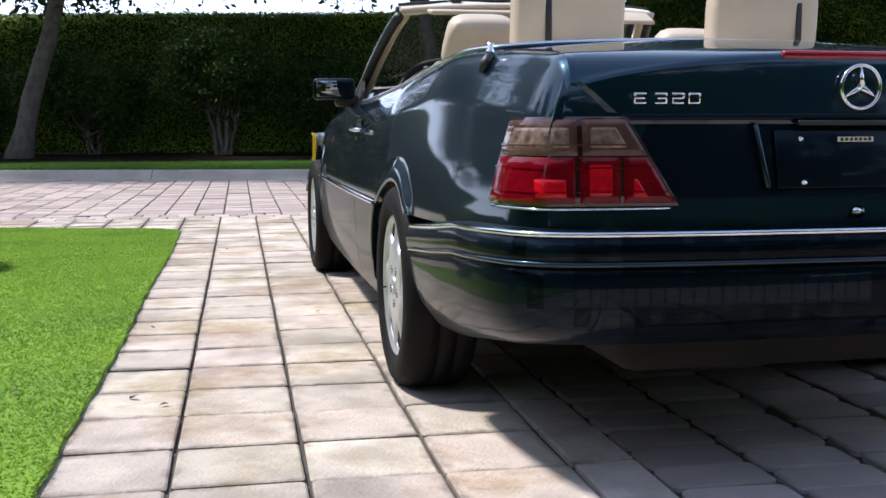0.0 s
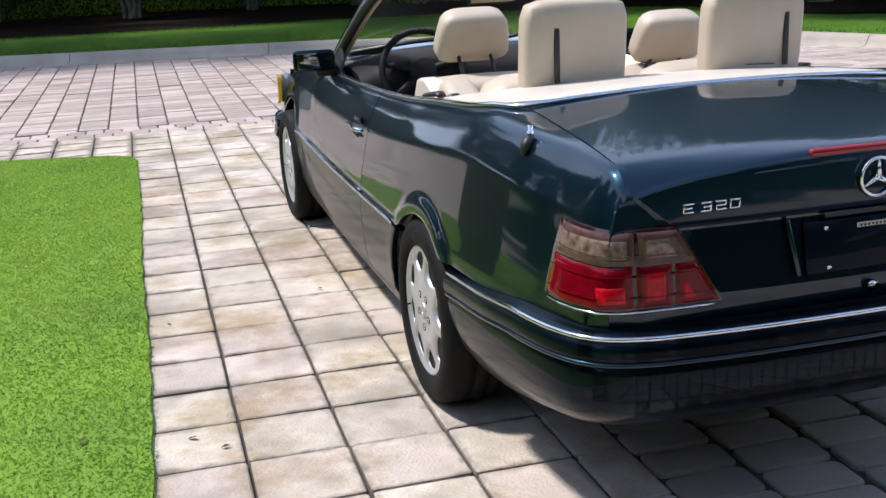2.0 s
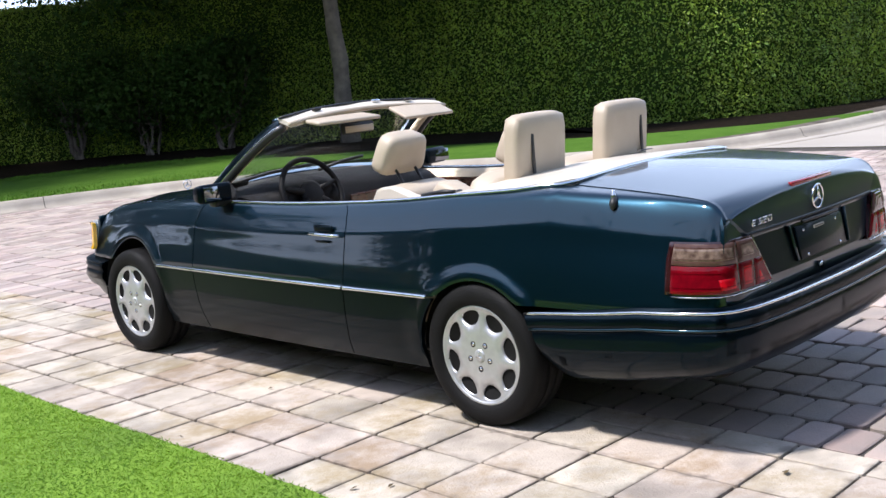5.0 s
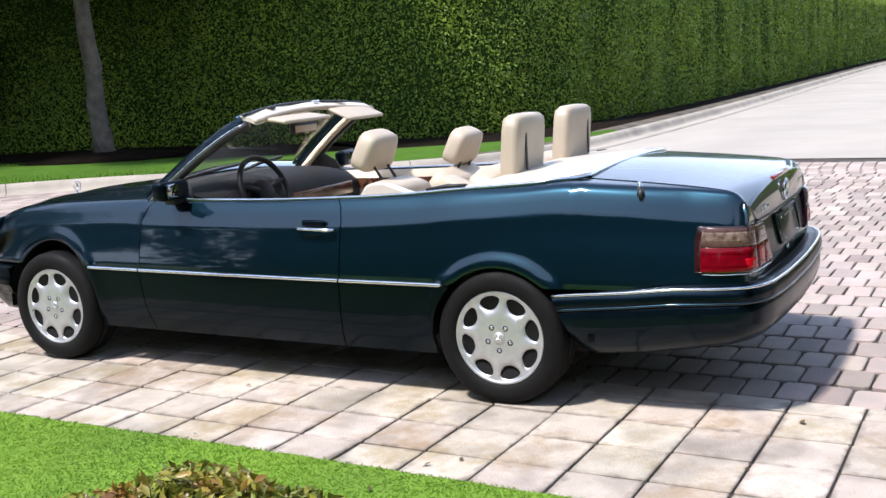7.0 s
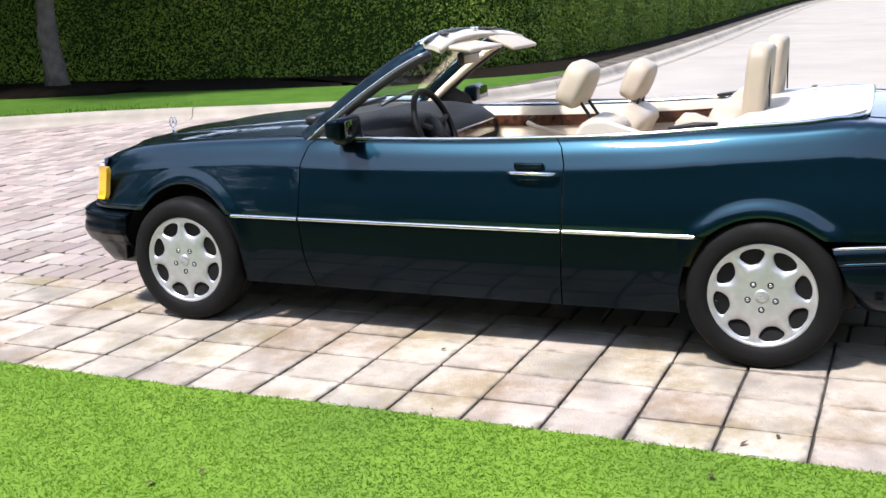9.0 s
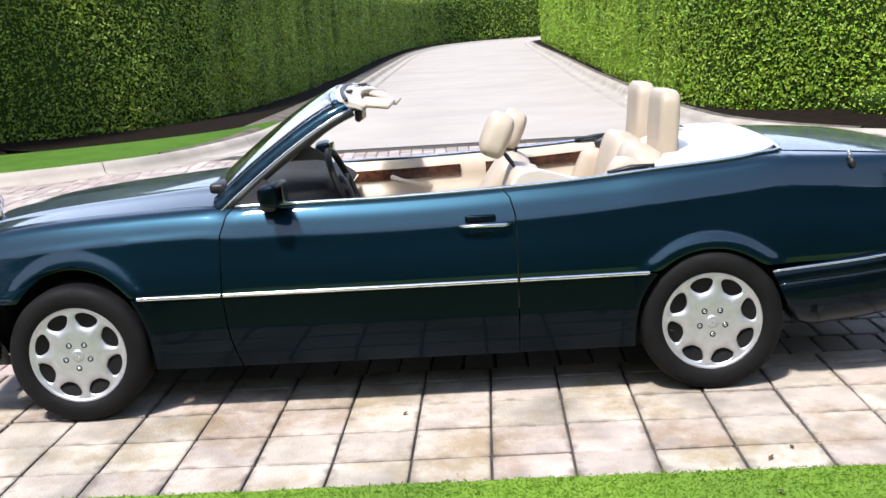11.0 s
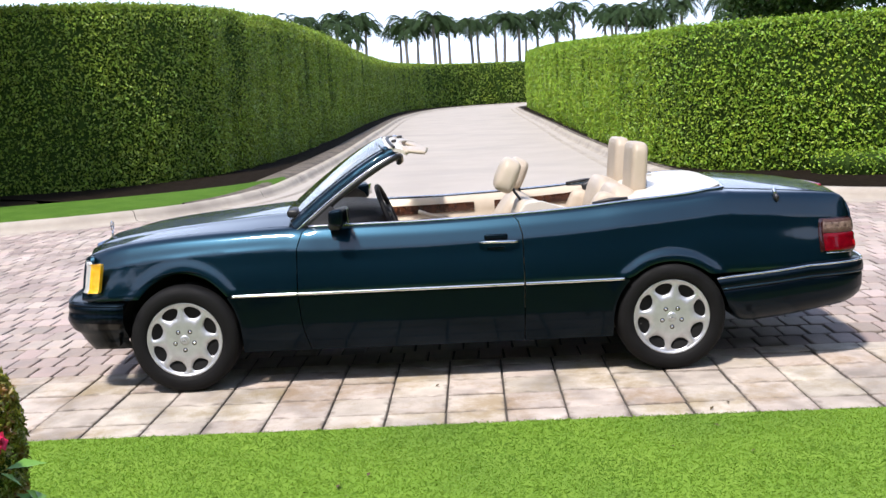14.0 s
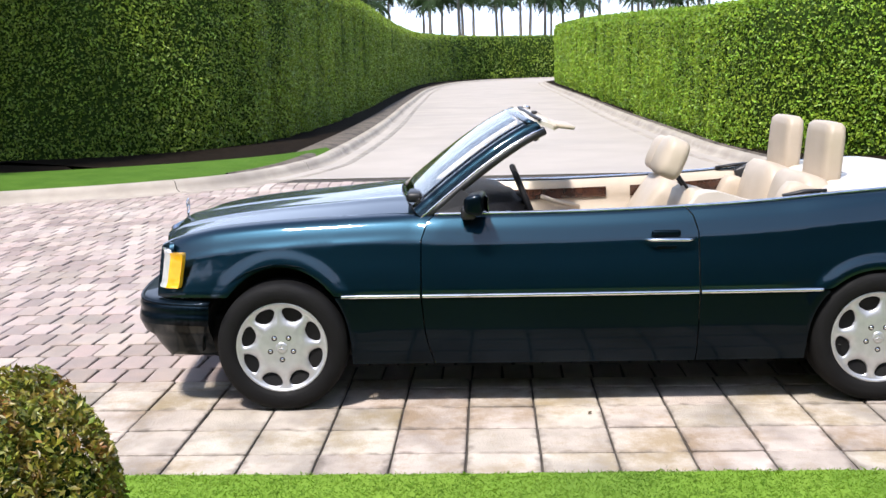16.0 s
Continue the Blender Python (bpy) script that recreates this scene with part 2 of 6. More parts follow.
# darker leaf copy: the shade on trees, shrubs and closing hedges is in its colour
LEAF_SHADE = mat("shaded_tree_leaf", (0.026, 0.058, 0.011), (0.042, 0.085, 0.015), 0.6, 0.60, 0, vary=0.45, hue=0.02, spec=0.12, thin=0.12)
BUSH = mat("bush_leaf", (0.26, 0.25, 0.035), (0.15, 0.19, 0.025), 7, 0.40, 0, vary=0.5, hue=0.035,
           stain=(0.40, 0.14, 0.04), stain_scale=11, stain_amount=0.6, thin=0.25)
PLANT = mat("flower_leaf", (0.10, 0.24, 0.03), (0.14, 0.30, 0.04), 9, 0.45, 0, vary=0.3)
PETAL = mat("pink_petal", (0.80, 0.03, 0.14), (0.70, 0.02, 0.10), 20, 0.5, 0, vary=0.2, thin=0.3)
BARK = mat("grey_bark", (0.15, 0.125, 0.10), (0.085, 0.072, 0.06), 7, 0.95, 0, 0.9, 22)
PALMBARK = mat("palm_bark", (0.20, 0.18, 0.155), (0.15, 0.135, 0.115), 3, 0.9, 0, 0.4, 10)
FROND = mat("palm_frond", (0.018, 0.036, 0.013), (0.028, 0.050, 0.017), 0.5, 0.7, 0, vary=0.35, spec=0.08)


# ---- mesh helpers ----
def mesh_of(name, verts, faces, smooth=True):
    me = bpy.data.meshes.new(name)
    me.from_pydata([tuple(map(float, v)) for v in verts], [], [tuple(int(i) for i in f) for f in faces])
    if smooth:
        me.polygons.foreach_set("use_smooth", np.ones(len(me.polygons), bool))
    me.update()
    return me


def put(name, me, material, parent=None, label="", at=None):
    """One mesh object, under a thing or a part."""
    if material is not None and not me.materials:
        me.materials.append(material)
    ob = new(name, me)
    if parent is not None:
        ob.parent = parent
    if at is not None:
        ob.matrix_basis = at
    if label:
        ob["label"] = label
    return ob


def part(name, bm, material, parent, label="", at=None):
    me = bpy.data.meshes.new(name)
    bmesh.ops.recalc_face_normals(bm, faces=bm.faces)
    bm.to_mesh(me)
    bm.free()
    return put(name, me, material, parent, label, at)


def smooth_all(bm, flag=True):
    for f in bm.faces:
        f.smooth = flag
    return bm


def box(sx, sy, sz, c=(0, 0, 0), bevel=0.0, seg=2, rot=None):
    bm = bmesh.new()
    bmesh.ops.create_cube(bm, size=1.0)
    bmesh.ops.scale(bm, vec=(sx, sy, sz), verts=bm.verts)
    if bevel:
        bmesh.ops.bevel(bm, geom=bm.edges[:], offset=bevel, segments=seg, profile=0.5, affect="EDGES")
        smooth_all(bm)
    if rot is not None:
        bmesh.ops.rotate(bm, cent=(0, 0, 0), matrix=Euler([radians(a) for a in rot]).to_matrix(), verts=bm.verts)
    bmesh.ops.translate(bm, vec=c, verts=bm.verts)
    return bm


def lathe(profile, n=48, axis="x"):
    """A ring of revolution round the axis from (radius, offset) points."""
    bm = bmesh.new()
    rings = []
    for r, o in profile:
        ring = []
        for k in range(n):
            a = 2 * math.pi * k / n
            p = (o, r * math.cos(a), r * math.sin(a)) if axis == "x" else (r * math.cos(a), r * math.sin(a), o)
            ring.append(bm.verts.new(p))
        rings.append(ring)
    for a, b in zip(rings, rings[1:]):
        for k in range(n):
            bm.faces.new((a[k], a[(k + 1) % n], b[(k + 1) % n], b[k]))
    for ring in (rings[0], rings[-1]):
        if profile[rings.index(ring)][0] > 1e-4:
            try:
                bm.faces.new(ring)
            except ValueError:
                pass
    return smooth_all(bm)


def tube(points, radius, n=10, closed=False, flat=1.0, up=(0, 0, 1)):
    """A tube along points; radius one number or one a point; flat squeezes it along up."""
    pts = [Vector(p) for p in points]
    rad = radius if isinstance(radius, (list, tuple)) else [radius] * len(pts)
    bm = bmesh.new()
    rings = []
    upv = Vector(up)
    for i, p in enumerate(pts):
        if closed:
            d = pts[(i + 1) % len(pts)] - pts[i - 1]
        else:
            d = pts[min(i + 1, len(pts) - 1)] - pts[max(i - 1, 0)]
        d.normalize()
        s = d.cross(upv)
        if s.length < 1e-4:
            s = d.cross(Vector((1, 0, 0)))
        s.normalize()
        u = s.cross(d)
        rings.append([bm.verts.new(p + (s * math.cos(2 * math.pi * k / n) + u * flat * math.sin(2 * math.pi * k / n)) * rad[i]) for k in range(n)])
    pairs = list(zip(rings, rings[1:])) + ([(rings[-1], rings[0])] if closed else [])
    for a, b in pairs:
        for k in range(n):
            bm.faces.new((a[k], a[(k + 1) % n], b[(k + 1) % n], b[k]))
    if not closed:
        bm.faces.new(rings[0])
        bm.faces.new(rings[-1])
    return smooth_all(bm)


def shell(P, inward, closed_rim=True):
    """A sheet P (n x m x 3) made into a thin solid by a step inward (3-vector or array); own vertices for the rim, so its edge stays crisp."""
    P = np.asarray(P, float)
    n, m = P.shape[:2]
    Q = P + np.asarray(inward, float)
    verts = [*P.reshape(-1, 3), *Q.reshape(-1, 3)]
    N = n * m
    idx = lambda i, j: i * m + j
    faces = []
    for i in range(n - 1):
        for j in range(m - 1):
            a, b, c, d = idx(i, j), idx(i + 1, j), idx(i + 1, j + 1), idx(i, j + 1)
            faces.append((a, b, c, d))
            faces.append((N + d, N + c, N + b, N + a))
    loop = [(i, 0) for i in range(n)] + [(n - 1, j) for j in range(1, m)] + [(i, m - 1) for i in range(n - 2, -1, -1)] + [(0, j) for j in range(m - 2, 0, -1)]
    base = len(verts)
    for i, j in loop:
        verts += [P[i, j], Q[i, j]]
    L = len(loop)
    for k in range(L):
        a, b = base + 2 * k, base + 2 * ((k + 1) % L)
        faces.append((a, a + 1, b + 1, b))
    return verts, faces


def panel(name, P, inward, material, parent, label="", weld=False):
    v, f = shell(P, inward)
    me = mesh_of(name, v, f)
    bm = bmesh.new()
    bm.from_mesh(me)
    if weld:
        bmesh.ops.remove_doubles(bm, verts=bm.verts, dist=0.0003)
    bmesh.ops.recalc_face_normals(bm, faces=bm.faces)
    bm.to_mesh(me)
    bm.free()
    return put(name, me, material, parent, label)


def cs(xs, ys, x):
    """Smooth curve through points (cubic, with slopes from the neighbours)."""
    xs, ys = np.asarray(xs, float), np.asarray(ys, float)
    if xs[0] > xs[-1]:
        xs, ys = xs[::-1], ys[::-1]
    d = np.diff(ys) / np.diff(xs)
    mslope = np.empty_like(ys)
    mslope[0], mslope[-1] = d[0], d[-1]
    mslope[1:-1] = np.where(d[:-1] * d[1:] > 0, 2 * d[:-1] * d[1:] / (d[:-1] + d[1:] + 1e-12), 0)
    x = np.clip(np.asarray(x, float), xs[0], xs[-1])
    k = np.clip(np.searchsorted(xs, x) - 1, 0, len(xs) - 2)
    h = xs[k + 1] - xs[k]
    t = (x - xs[k]) / h
    return ((2 * t ** 3 - 3 * t ** 2 + 1) * ys[k] + (t ** 3 - 2 * t ** 2 + t) * h * mslope[k]
            + (-2 * t ** 3 + 3 * t ** 2) * ys[k + 1] + (t ** 3 - t ** 2) * h * mslope[k + 1])


def resample(path, step):
    p = np.asarray(path, float)
    s = np.r_[0, np.cumsum(np.linalg.norm(np.diff(p, axis=0), axis=1))]
    n = max(2, int(s[-1] / step) + 1)
    q = np.linspace(0, s[-1], n)
    return np.stack([cs(s, p[:, k], q) for k in range(p.shape[1])], 1)


def sweep(path, profile, closed_ends=True):
    """Profile (offset to the path's left, z) swept along a level path."""
    path = np.asarray(path, float)
    d = np.gradient(path[:, :2], axis=0)
    d /= np.linalg.norm(d, axis=1)[:, None]
    left = np.stack([-d[:, 1], d[:, 0]], 1)
    prof = np.asarray(profile, float)
    verts, faces = [], []
    k = len(prof)
    for p, nrm in zip(path, left):
        for o, z in prof:
            verts.append((p[0] + nrm[0] * o, p[1] + nrm[1] * o, z))
    for i in range(len(path) - 1):
        for j in range(k - 1):
            a = i * k + j
            faces.append((a, a + 1, a + k + 1, a + k))
    return verts, faces


def smoothstep(a, b, x):
    t = np.clip((np.asarray(x, float) - a) / (b - a), 0, 1)
    return t * t * (3 - 2 * t)


# ---- ground, roads, kerbs ----
def structure(ob, label, category):
    return tagged(ob, label, category, kind="structure")


def sheet(name, outline, z, material, label, category, cut=None):
    bm = bmesh.new()
    bm.faces.new([bm.verts.new((x, y, z)) for x, y in outline])
    bmesh.ops.triangulate(bm, faces=bm.faces)
    ob = part(name, bm, material, None)
    return structure(ob, label, category)


KERB_LEFT = [(-40, 21), (-14, 17.3), (-9, 15.9), (-4.5, 14.7), (-1, 13.9), (1, 13.5), (2.4, 13.0), (4.3, 12.2), (5.8, 11.25), (6.95, 9.6), (7.75, 7.5),
             (8.55, 6.1), (9.5, 5.2), (10.8, 4.72), (12.5, 4.45), (16.7, 4.4), (40, 5.0), (67, 5.6), (88, 4.9), (104, 2.0), (112, -4), (114, -12), (114, -40)]
KERB_RIGHT = [(5.8, -40), (5.9, -14), (6.1, -8), (6.5, -5.2), (6.9, -4.2), (7.5, -3.4), (8.6, -2.7), (10.5, -2.15), (14, -1.95), (23, -1.95), (39, -2.15),
              (70, -2.45), (84, -2.75), (90, -3.9), (93, -7), (94, -12), (94, -40)]
kl, kr = resample(KERB_LEFT, 0.5), resample(KERB_RIGHT, 0.5)

structure(put("ground", mesh_of("ground", [(-900, -900, -0.06), (900, -900, -0.06), (900, 900, -0.06), (-900, 900, -0.06)], [(0, 1, 2, 3)]), EARTH),
          "flat green land reaching the horizon", "ground")

profile = [(-0.42, -0.05), (-0.42, 0.002), (-0.10, -0.012), (-0.02, 0.015), (0.0, 0.06), (0.03, 0.115), (0.07, 0.13), (0.17, 0.132), (0.20, 0.10), (0.20, -0.05)]
for name, path in (("kerb_1", kl), ("kerb_2", kr[::-1])):
    v, f = sweep(path, [(o, z) for o, z in profile])
    structure(put(name, mesh_of(name, v, f), KERB), "pale concrete kerb with gutter, grey stains along its edge", "kerb")

# kerb joints: dark slots every three metres
for name, path in (("kerb_joint_1", kl), ("kerb_joint_2", kr[::-1])):
    v, f = [], []
    d = np.gradient(path, axis=0)
    d /= np.linalg.norm(d, axis=1)[:, None]
    for i in range(4, min(len(path) - 2, 130), 6):
        p, t = path[i], d[i] * 0.006
        nrm = np.array([-d[i][1], d[i][0]])
        base = len(v)
        for o, z in profile[1:9]:
            for sgn in (-1, 1):
                q = p + nrm * o + t * sgn
                v.append((q[0], q[1], z + 0.003))
        for k in range(7):
            a = base + 2 * k
            f.append((a, a + 1, a + 3, a + 2))
    structure(put(name, mesh_of(name, v, f, False), JOINT), "dark joint across the concrete kerb", "kerb joint")

# concrete road from the brick edge to the far bend
left = kl[kl[:, 0] > 9.6]
right = kr[kr[:, 0] > 9.6]
outline = [tuple(p) for p in left] + [tuple(p) for p in right[::-1]]
sheet("road", outline, -0.004, CONCRETE, "pale grey concrete road between clipped hedges", "road")

# bed of dark sand under all the paving, out to the kerbs
near_l = kl[(kl[:, 0] < 9.95) & (kl[:, 0] > -30)]
near_r = kr[(kr[:, 0] < 9.95) & (kr[:, 1] > -30)]
sheet("paving_bed", [(-30, -30)] + [tuple(p) for p in near_r] + [tuple(p) for p in near_l[::-1]], -0.014, JOINT,
      "dark sand bed under the paving stones", "paving bed")


def verge(name, path, width, z, material, label, category, start=0.18):
    d = np.gradient(path, axis=0)
    d /= np.linalg.norm(d, axis=1)[:, None]
    nrm = np.stack([-d[:, 1], d[:, 0]], 1)
    w = width if hasattr(width, "__len__") else np.full(len(path), width)
    cols = np.linspace(0, 1, 9)
    v, f = [], []
    for p, q, ww in zip(path, nrm, w):
        for c in cols:
            o = start + (ww - start) * c
            v.append((p[0] + q[0] * o, p[1] + q[1] * o, z + 0.05 * math.sin(c * math.pi)))
    k = len(cols)
    for i in range(len(path) - 1):
        for j in range(k - 1):
            a = i * k + j
            f.append((a, a + 1, a + k + 1, a + k))
    return structure(put(name, mesh_of(name, v, f), material), label, category)


BED_EDGE = [(-40, 26), (-14, 22.0), (-4.5, 19.3), (0, 18.9), (3.1, 19.0), (5.6, 18.6), (8.0, 17.2), (9.3, 14.5), (9.9, 11.5), (10.6, 8.9), (11.4, 7.2), (12.8, 5.6), (14.2, 4.85)]
be = resample(BED_EDGE, 0.4)
inner = kl[kl[:, 0] < 14.0]
d = np.gradient(inner, axis=0)
d /= np.linalg.norm(d, axis=1)[:, None]
inner = resample(inner + np.stack([-d[:, 1], d[:, 0]], 1) * 0.18, 0.4)
pick = np.linspace(0, 1, 180)
ia = np.stack([np.interp(pick, np.linspace(0, 1, len(inner)), inner[:, k]) for k in (0, 1)], 1)
ib = np.stack([np.interp(pick, np.linspace(0, 1, len(be)), be[:, k]) for k in (0, 1)], 1)
v, f = [], []
for p, q in zip(ia, ib):
    for c in np.linspace(0, 1, 9):
        v.append((*(p + (q - p) * c), 0.102 + 0.05 * math.sin(c * math.pi) + (0.012 if c == 1 else 0)))
for i in range(len(ia) - 1):
    for j in range(8):
        a = i * 9 + j
        f.append((a, a + 1, a + 10, a + 9))
structure(put("verge_lawn", mesh_of("verge_lawn", v, f), VERGE), "mown green grass strip behind the kerb", "lawn")
dirt_l = kl[(kl[:, 0] > 9.0) & (kl[:, 0] < 108)]
verge("dirt_strip_1", dirt_l, np.interp(dirt_l[:, 0], [9, 12, 14, 30, 100], [0.25, 0.6, 0.85, 0.75, 0.7]), 0.094, DIRT, "dry sandy soil strip between kerb and hedge", "soil")
dirt_r = kr[::-1][(kr[::-1][:, 0] > 7.5) & (kr[::-1][:, 1] > -12)]
verge("dirt_strip_2", dirt_r, 0.36, 0.094, DIRT, "dry sandy soil strip between kerb and hedge", "soil")
verge("mulch_bed_1", kl[::2], 30, 0.085, SOIL, "dark mulch bed at the hedge foot", "mulch bed")
verge("mulch_bed_2", kr[::-1][::2], 16, 0.085, SOIL, "dark mulch bed at the hedge foot", "mulch bed")


# ---- leaves ----
def leaf_cloud(centers, normals, size, rng, tilt=0.9, aspect=0.55):
    """Diamond leaves, folded along the middle, round the given points; returns arrays of vertices and faces."""
    n = len(centers)
    nrm = normals + rng.normal(0, tilt, (n, 3))
    nrm /= np.linalg.norm(nrm, axis=1)[:, None]
    a = np.cross(nrm, rng.normal(0, 1, (n, 3)))
    a /= np.linalg.norm(a, axis=1)[:, None] + 1e-9
    b = np.cross(nrm, a)
    s = (size * rng.uniform(0.65, 1.3, n))[:, None]
    v = np.empty((n, 4, 3))
    v[:, 0] = centers - a * s * 0.5
    v[:, 1] = centers + b * s * aspect * 0.5 + nrm * s * 0.10
    v[:, 2] = centers + a * s * 0.5
    v[:, 3] = centers - b * s * aspect * 0.5 + nrm * s * 0.10
    i = np.arange(n)[:, None] * 4
    faces = np.concatenate([i + np.array([[0, 1, 2]]), i + np.array([[0, 2, 3]])], 1).reshape(-1, 3)
    return v.reshape(-1, 3), faces


def cloud_mesh(name, parts, smooth=False):
    vs, fs, o = [], [], 0
    for v, f in parts:
        vs.append(v)
        fs.append(f + o)
        o += len(v)
    v, f = np.concatenate(vs), np.concatenate(fs)
    me = bpy.data.meshes.new(name)
    me.vertices.add(len(v))
    me.vertices.foreach_set("co", v.astype(np.float32).ravel())
    me.loops.add(f.size)
    me.loops.foreach_set("vertex_index", f.astype(np.int32).ravel())
    me.polygons.add(len(f))
    me.polygons.foreach_set("loop_start", np.arange(0, f.size, 3, dtype=np.int32))
    me.update(calc_edges=True)
    return me


def hedge(name, path, heights, depth, density, label, seed, leaf=0.060, leaf_mat=LEAF):
    """A clipped hedge whose face follows path, growing to the left of it: a core coloured dark as the shade between
    leaves, and a skin of leaves.
    """
    rng = np.random.default_rng(seed)
    p = resample(np.c_[np.asarray(path, float), heights], 0.4)
    xy, h = p[:, :2], p[:, 2]
    d = np.gradient(xy, axis=0)
    d /= np.linalg.norm(d, axis=1)[:, None]
    nrm = np.stack([-d[:, 1], d[:, 0]], 1)
    prof = [(0.12, 0.02), (0.09, 0.35), (0.06, 0.6), (0.06, 0.9), (0.16, 0.965), (0.4, 0.985), (depth, 0.985), (depth, 0.0)]
    v, f = [], []
    for q, nn, hh in zip(xy, nrm, h):
        for o, z in prof:
            w = noise.noise((q[0] * 0.8, q[1] * 0.8, z * 3)) * 0.05 + noise.noise((q[0] * 0.95, q[1] * 0.95, 7.0)) * 0.12
            v.append((q[0] + nn[0] * (o + w), q[1] + nn[1] * (o + w), z * hh))
    k = len(prof)
    for i in range(len(xy) - 1):
        for j in range(k - 1):
            a = i * k + j
            f.append((a, a + 1, a + k + 1, a + k))
    thing = put(name, mesh_of(name, v, f), CORE_SHADE)
    parts = []
    seg = np.linalg.norm(np.diff(xy, axis=0), axis=1)
    for i in range(len(xy) - 1):
        mid = (xy[i] + xy[i + 1]) / 2
        far = np.hypot(mid[0] + 3, mid[1] - 1)
        scale = max(1.0, far / 24.0)
        hh = h[i]
        nf = int(seg[i] * hh * density / scale ** 2)
        t = rng.uniform(0, 1, nf)[:, None]
        base = xy[i] * (1 - t) + xy[i + 1] * t
        zz = rng.uniform(0.015, 1.0, nf)
        round_top = smoothstep(0.93, 1.0, zz) * 0.14
        foot = smoothstep(0.15, 0.0, zz) * 0.05
        ripple = np.array([noise.noise((b[0] * 0.7, b[1] * 0.7, z * 2.4)) * 0.08 + noise.noise((b[0] * 0.95, b[1] * 0.95, 7.0)) * 0.12 for b, z in zip(base, zz)]) if nf else np.zeros(0)
        depth_in = rng.uniform(-0.03, 0.14, nf) + round_top + foot + ripple
        pos = np.c_[base + nrm[i] * depth_in[:, None], zz * hh]
        outn = np.tile(np.r_[-nrm[i], 0.45], (nf, 1))
        parts.append(leaf_cloud(pos, outn, leaf * scale ** 0.8, rng))
        nt = int(seg[i] * min(depth, 1.6) * density * 0.8 / scale ** 2)
        t = rng.uniform(0, 1, nt)[:, None]
        base = xy[i] * (1 - t) + xy[i + 1] * t
        pos = np.c_[base + nrm[i] * rng.uniform(0.05, min(depth, 1.6), nt)[:, None], hh + rng.normal(-0.01, 0.035, nt)]
        parts.append(leaf_cloud(pos, np.tile((0.0, 0.0, 1.0), (nt, 1)), leaf * scale ** 0.8, rng))
    put("foliage", cloud_mesh("foliage", parts), leaf_mat, thing, "small glossy green leaves")
    return tagged(thing, label, "hedge", kind="structure")


hedge("hedge_1", [(-34, 31), (-12, 29), (-4, 27.2), (3, 25.8), (7.5, 23.0), (10.6, 18.8), (12.3, 14.6), (12.65, 11.2), (13.15, 8.9), (14.75, 7.15), (17.6, 6.25), (23, 6.0),
                  (34, 6.2), (54, 6.9), (84, 7.4), (104, 5.8), (116, 0), (118.5, -10), (119, -40)],
      [3.85, 3.85, 3.85, 3.85, 3.85, 3.75, 3.6, 3.5, 3.55, 3.6, 3.65, 3.75, 3.9, 4.0, 4.3, 4.6, 4.7, 4.7, 4.7], 2.2, 1250,
      "tall clipped ficus hedge with flat top along the road", 3, 0.066, LEAF_D)
hedge("hedge_2", [(99, -40), (98.5, -12), (96, -6.8), (91, -4.7), (82, -3.6), (54, -3.05), (24, -2.42), (14.5, -2.32), (12.4, -2.55), (11.1, -3.2), (10.3, -4.3), (9.95, -5.6), (9.85, -8), (9.8, -15), (9.7, -30)],
      [4.7, 4.7, 4.7, 4.6, 4.5, 3.85, 2.85, 2.52, 2.50, 2.48, 2.48, 2.50, 2.5, 2.5, 2.5], 2.2, 1250,
      "clipped bright green ficus hedge with rounded corner", 4)
hedge("hedge_3", [(9.85, -4.0), (9.45, -4.3), (9.05, -5.0), (8.85, -5.8), (8.7, -8), (8.6, -14)], [0.40, 0.40, 0.40, 0.40, 0.40, 0.40], 0.75, 1000,
      "low clipped box hedge before the tall hedge", 5, 0.050)
# unseen tall hedges added to close the garden behind the walk, in shade-dark leaves
hedge("hedge_4", [(-8.6, -12), (-8.6, -6), (-8.7, 0), (-8.8, 5), (-9.2, 8)], [3.6, 3.7, 3.7, 3.7, 3.6], 2.0, 110, "tall shaded hedge closing the garden", 6, 0.17, LEAF_SHADE)
hedge("hedge_5", [(4.6, -9.4), (0, -9.3), (-4, -9.3), (-8.6, -9.4)], [4.0, 4.0, 3.8, 3.6], 2.0, 110, "tall shaded hedge closing the drive", 7, 0.17, LEAF_SHADE)


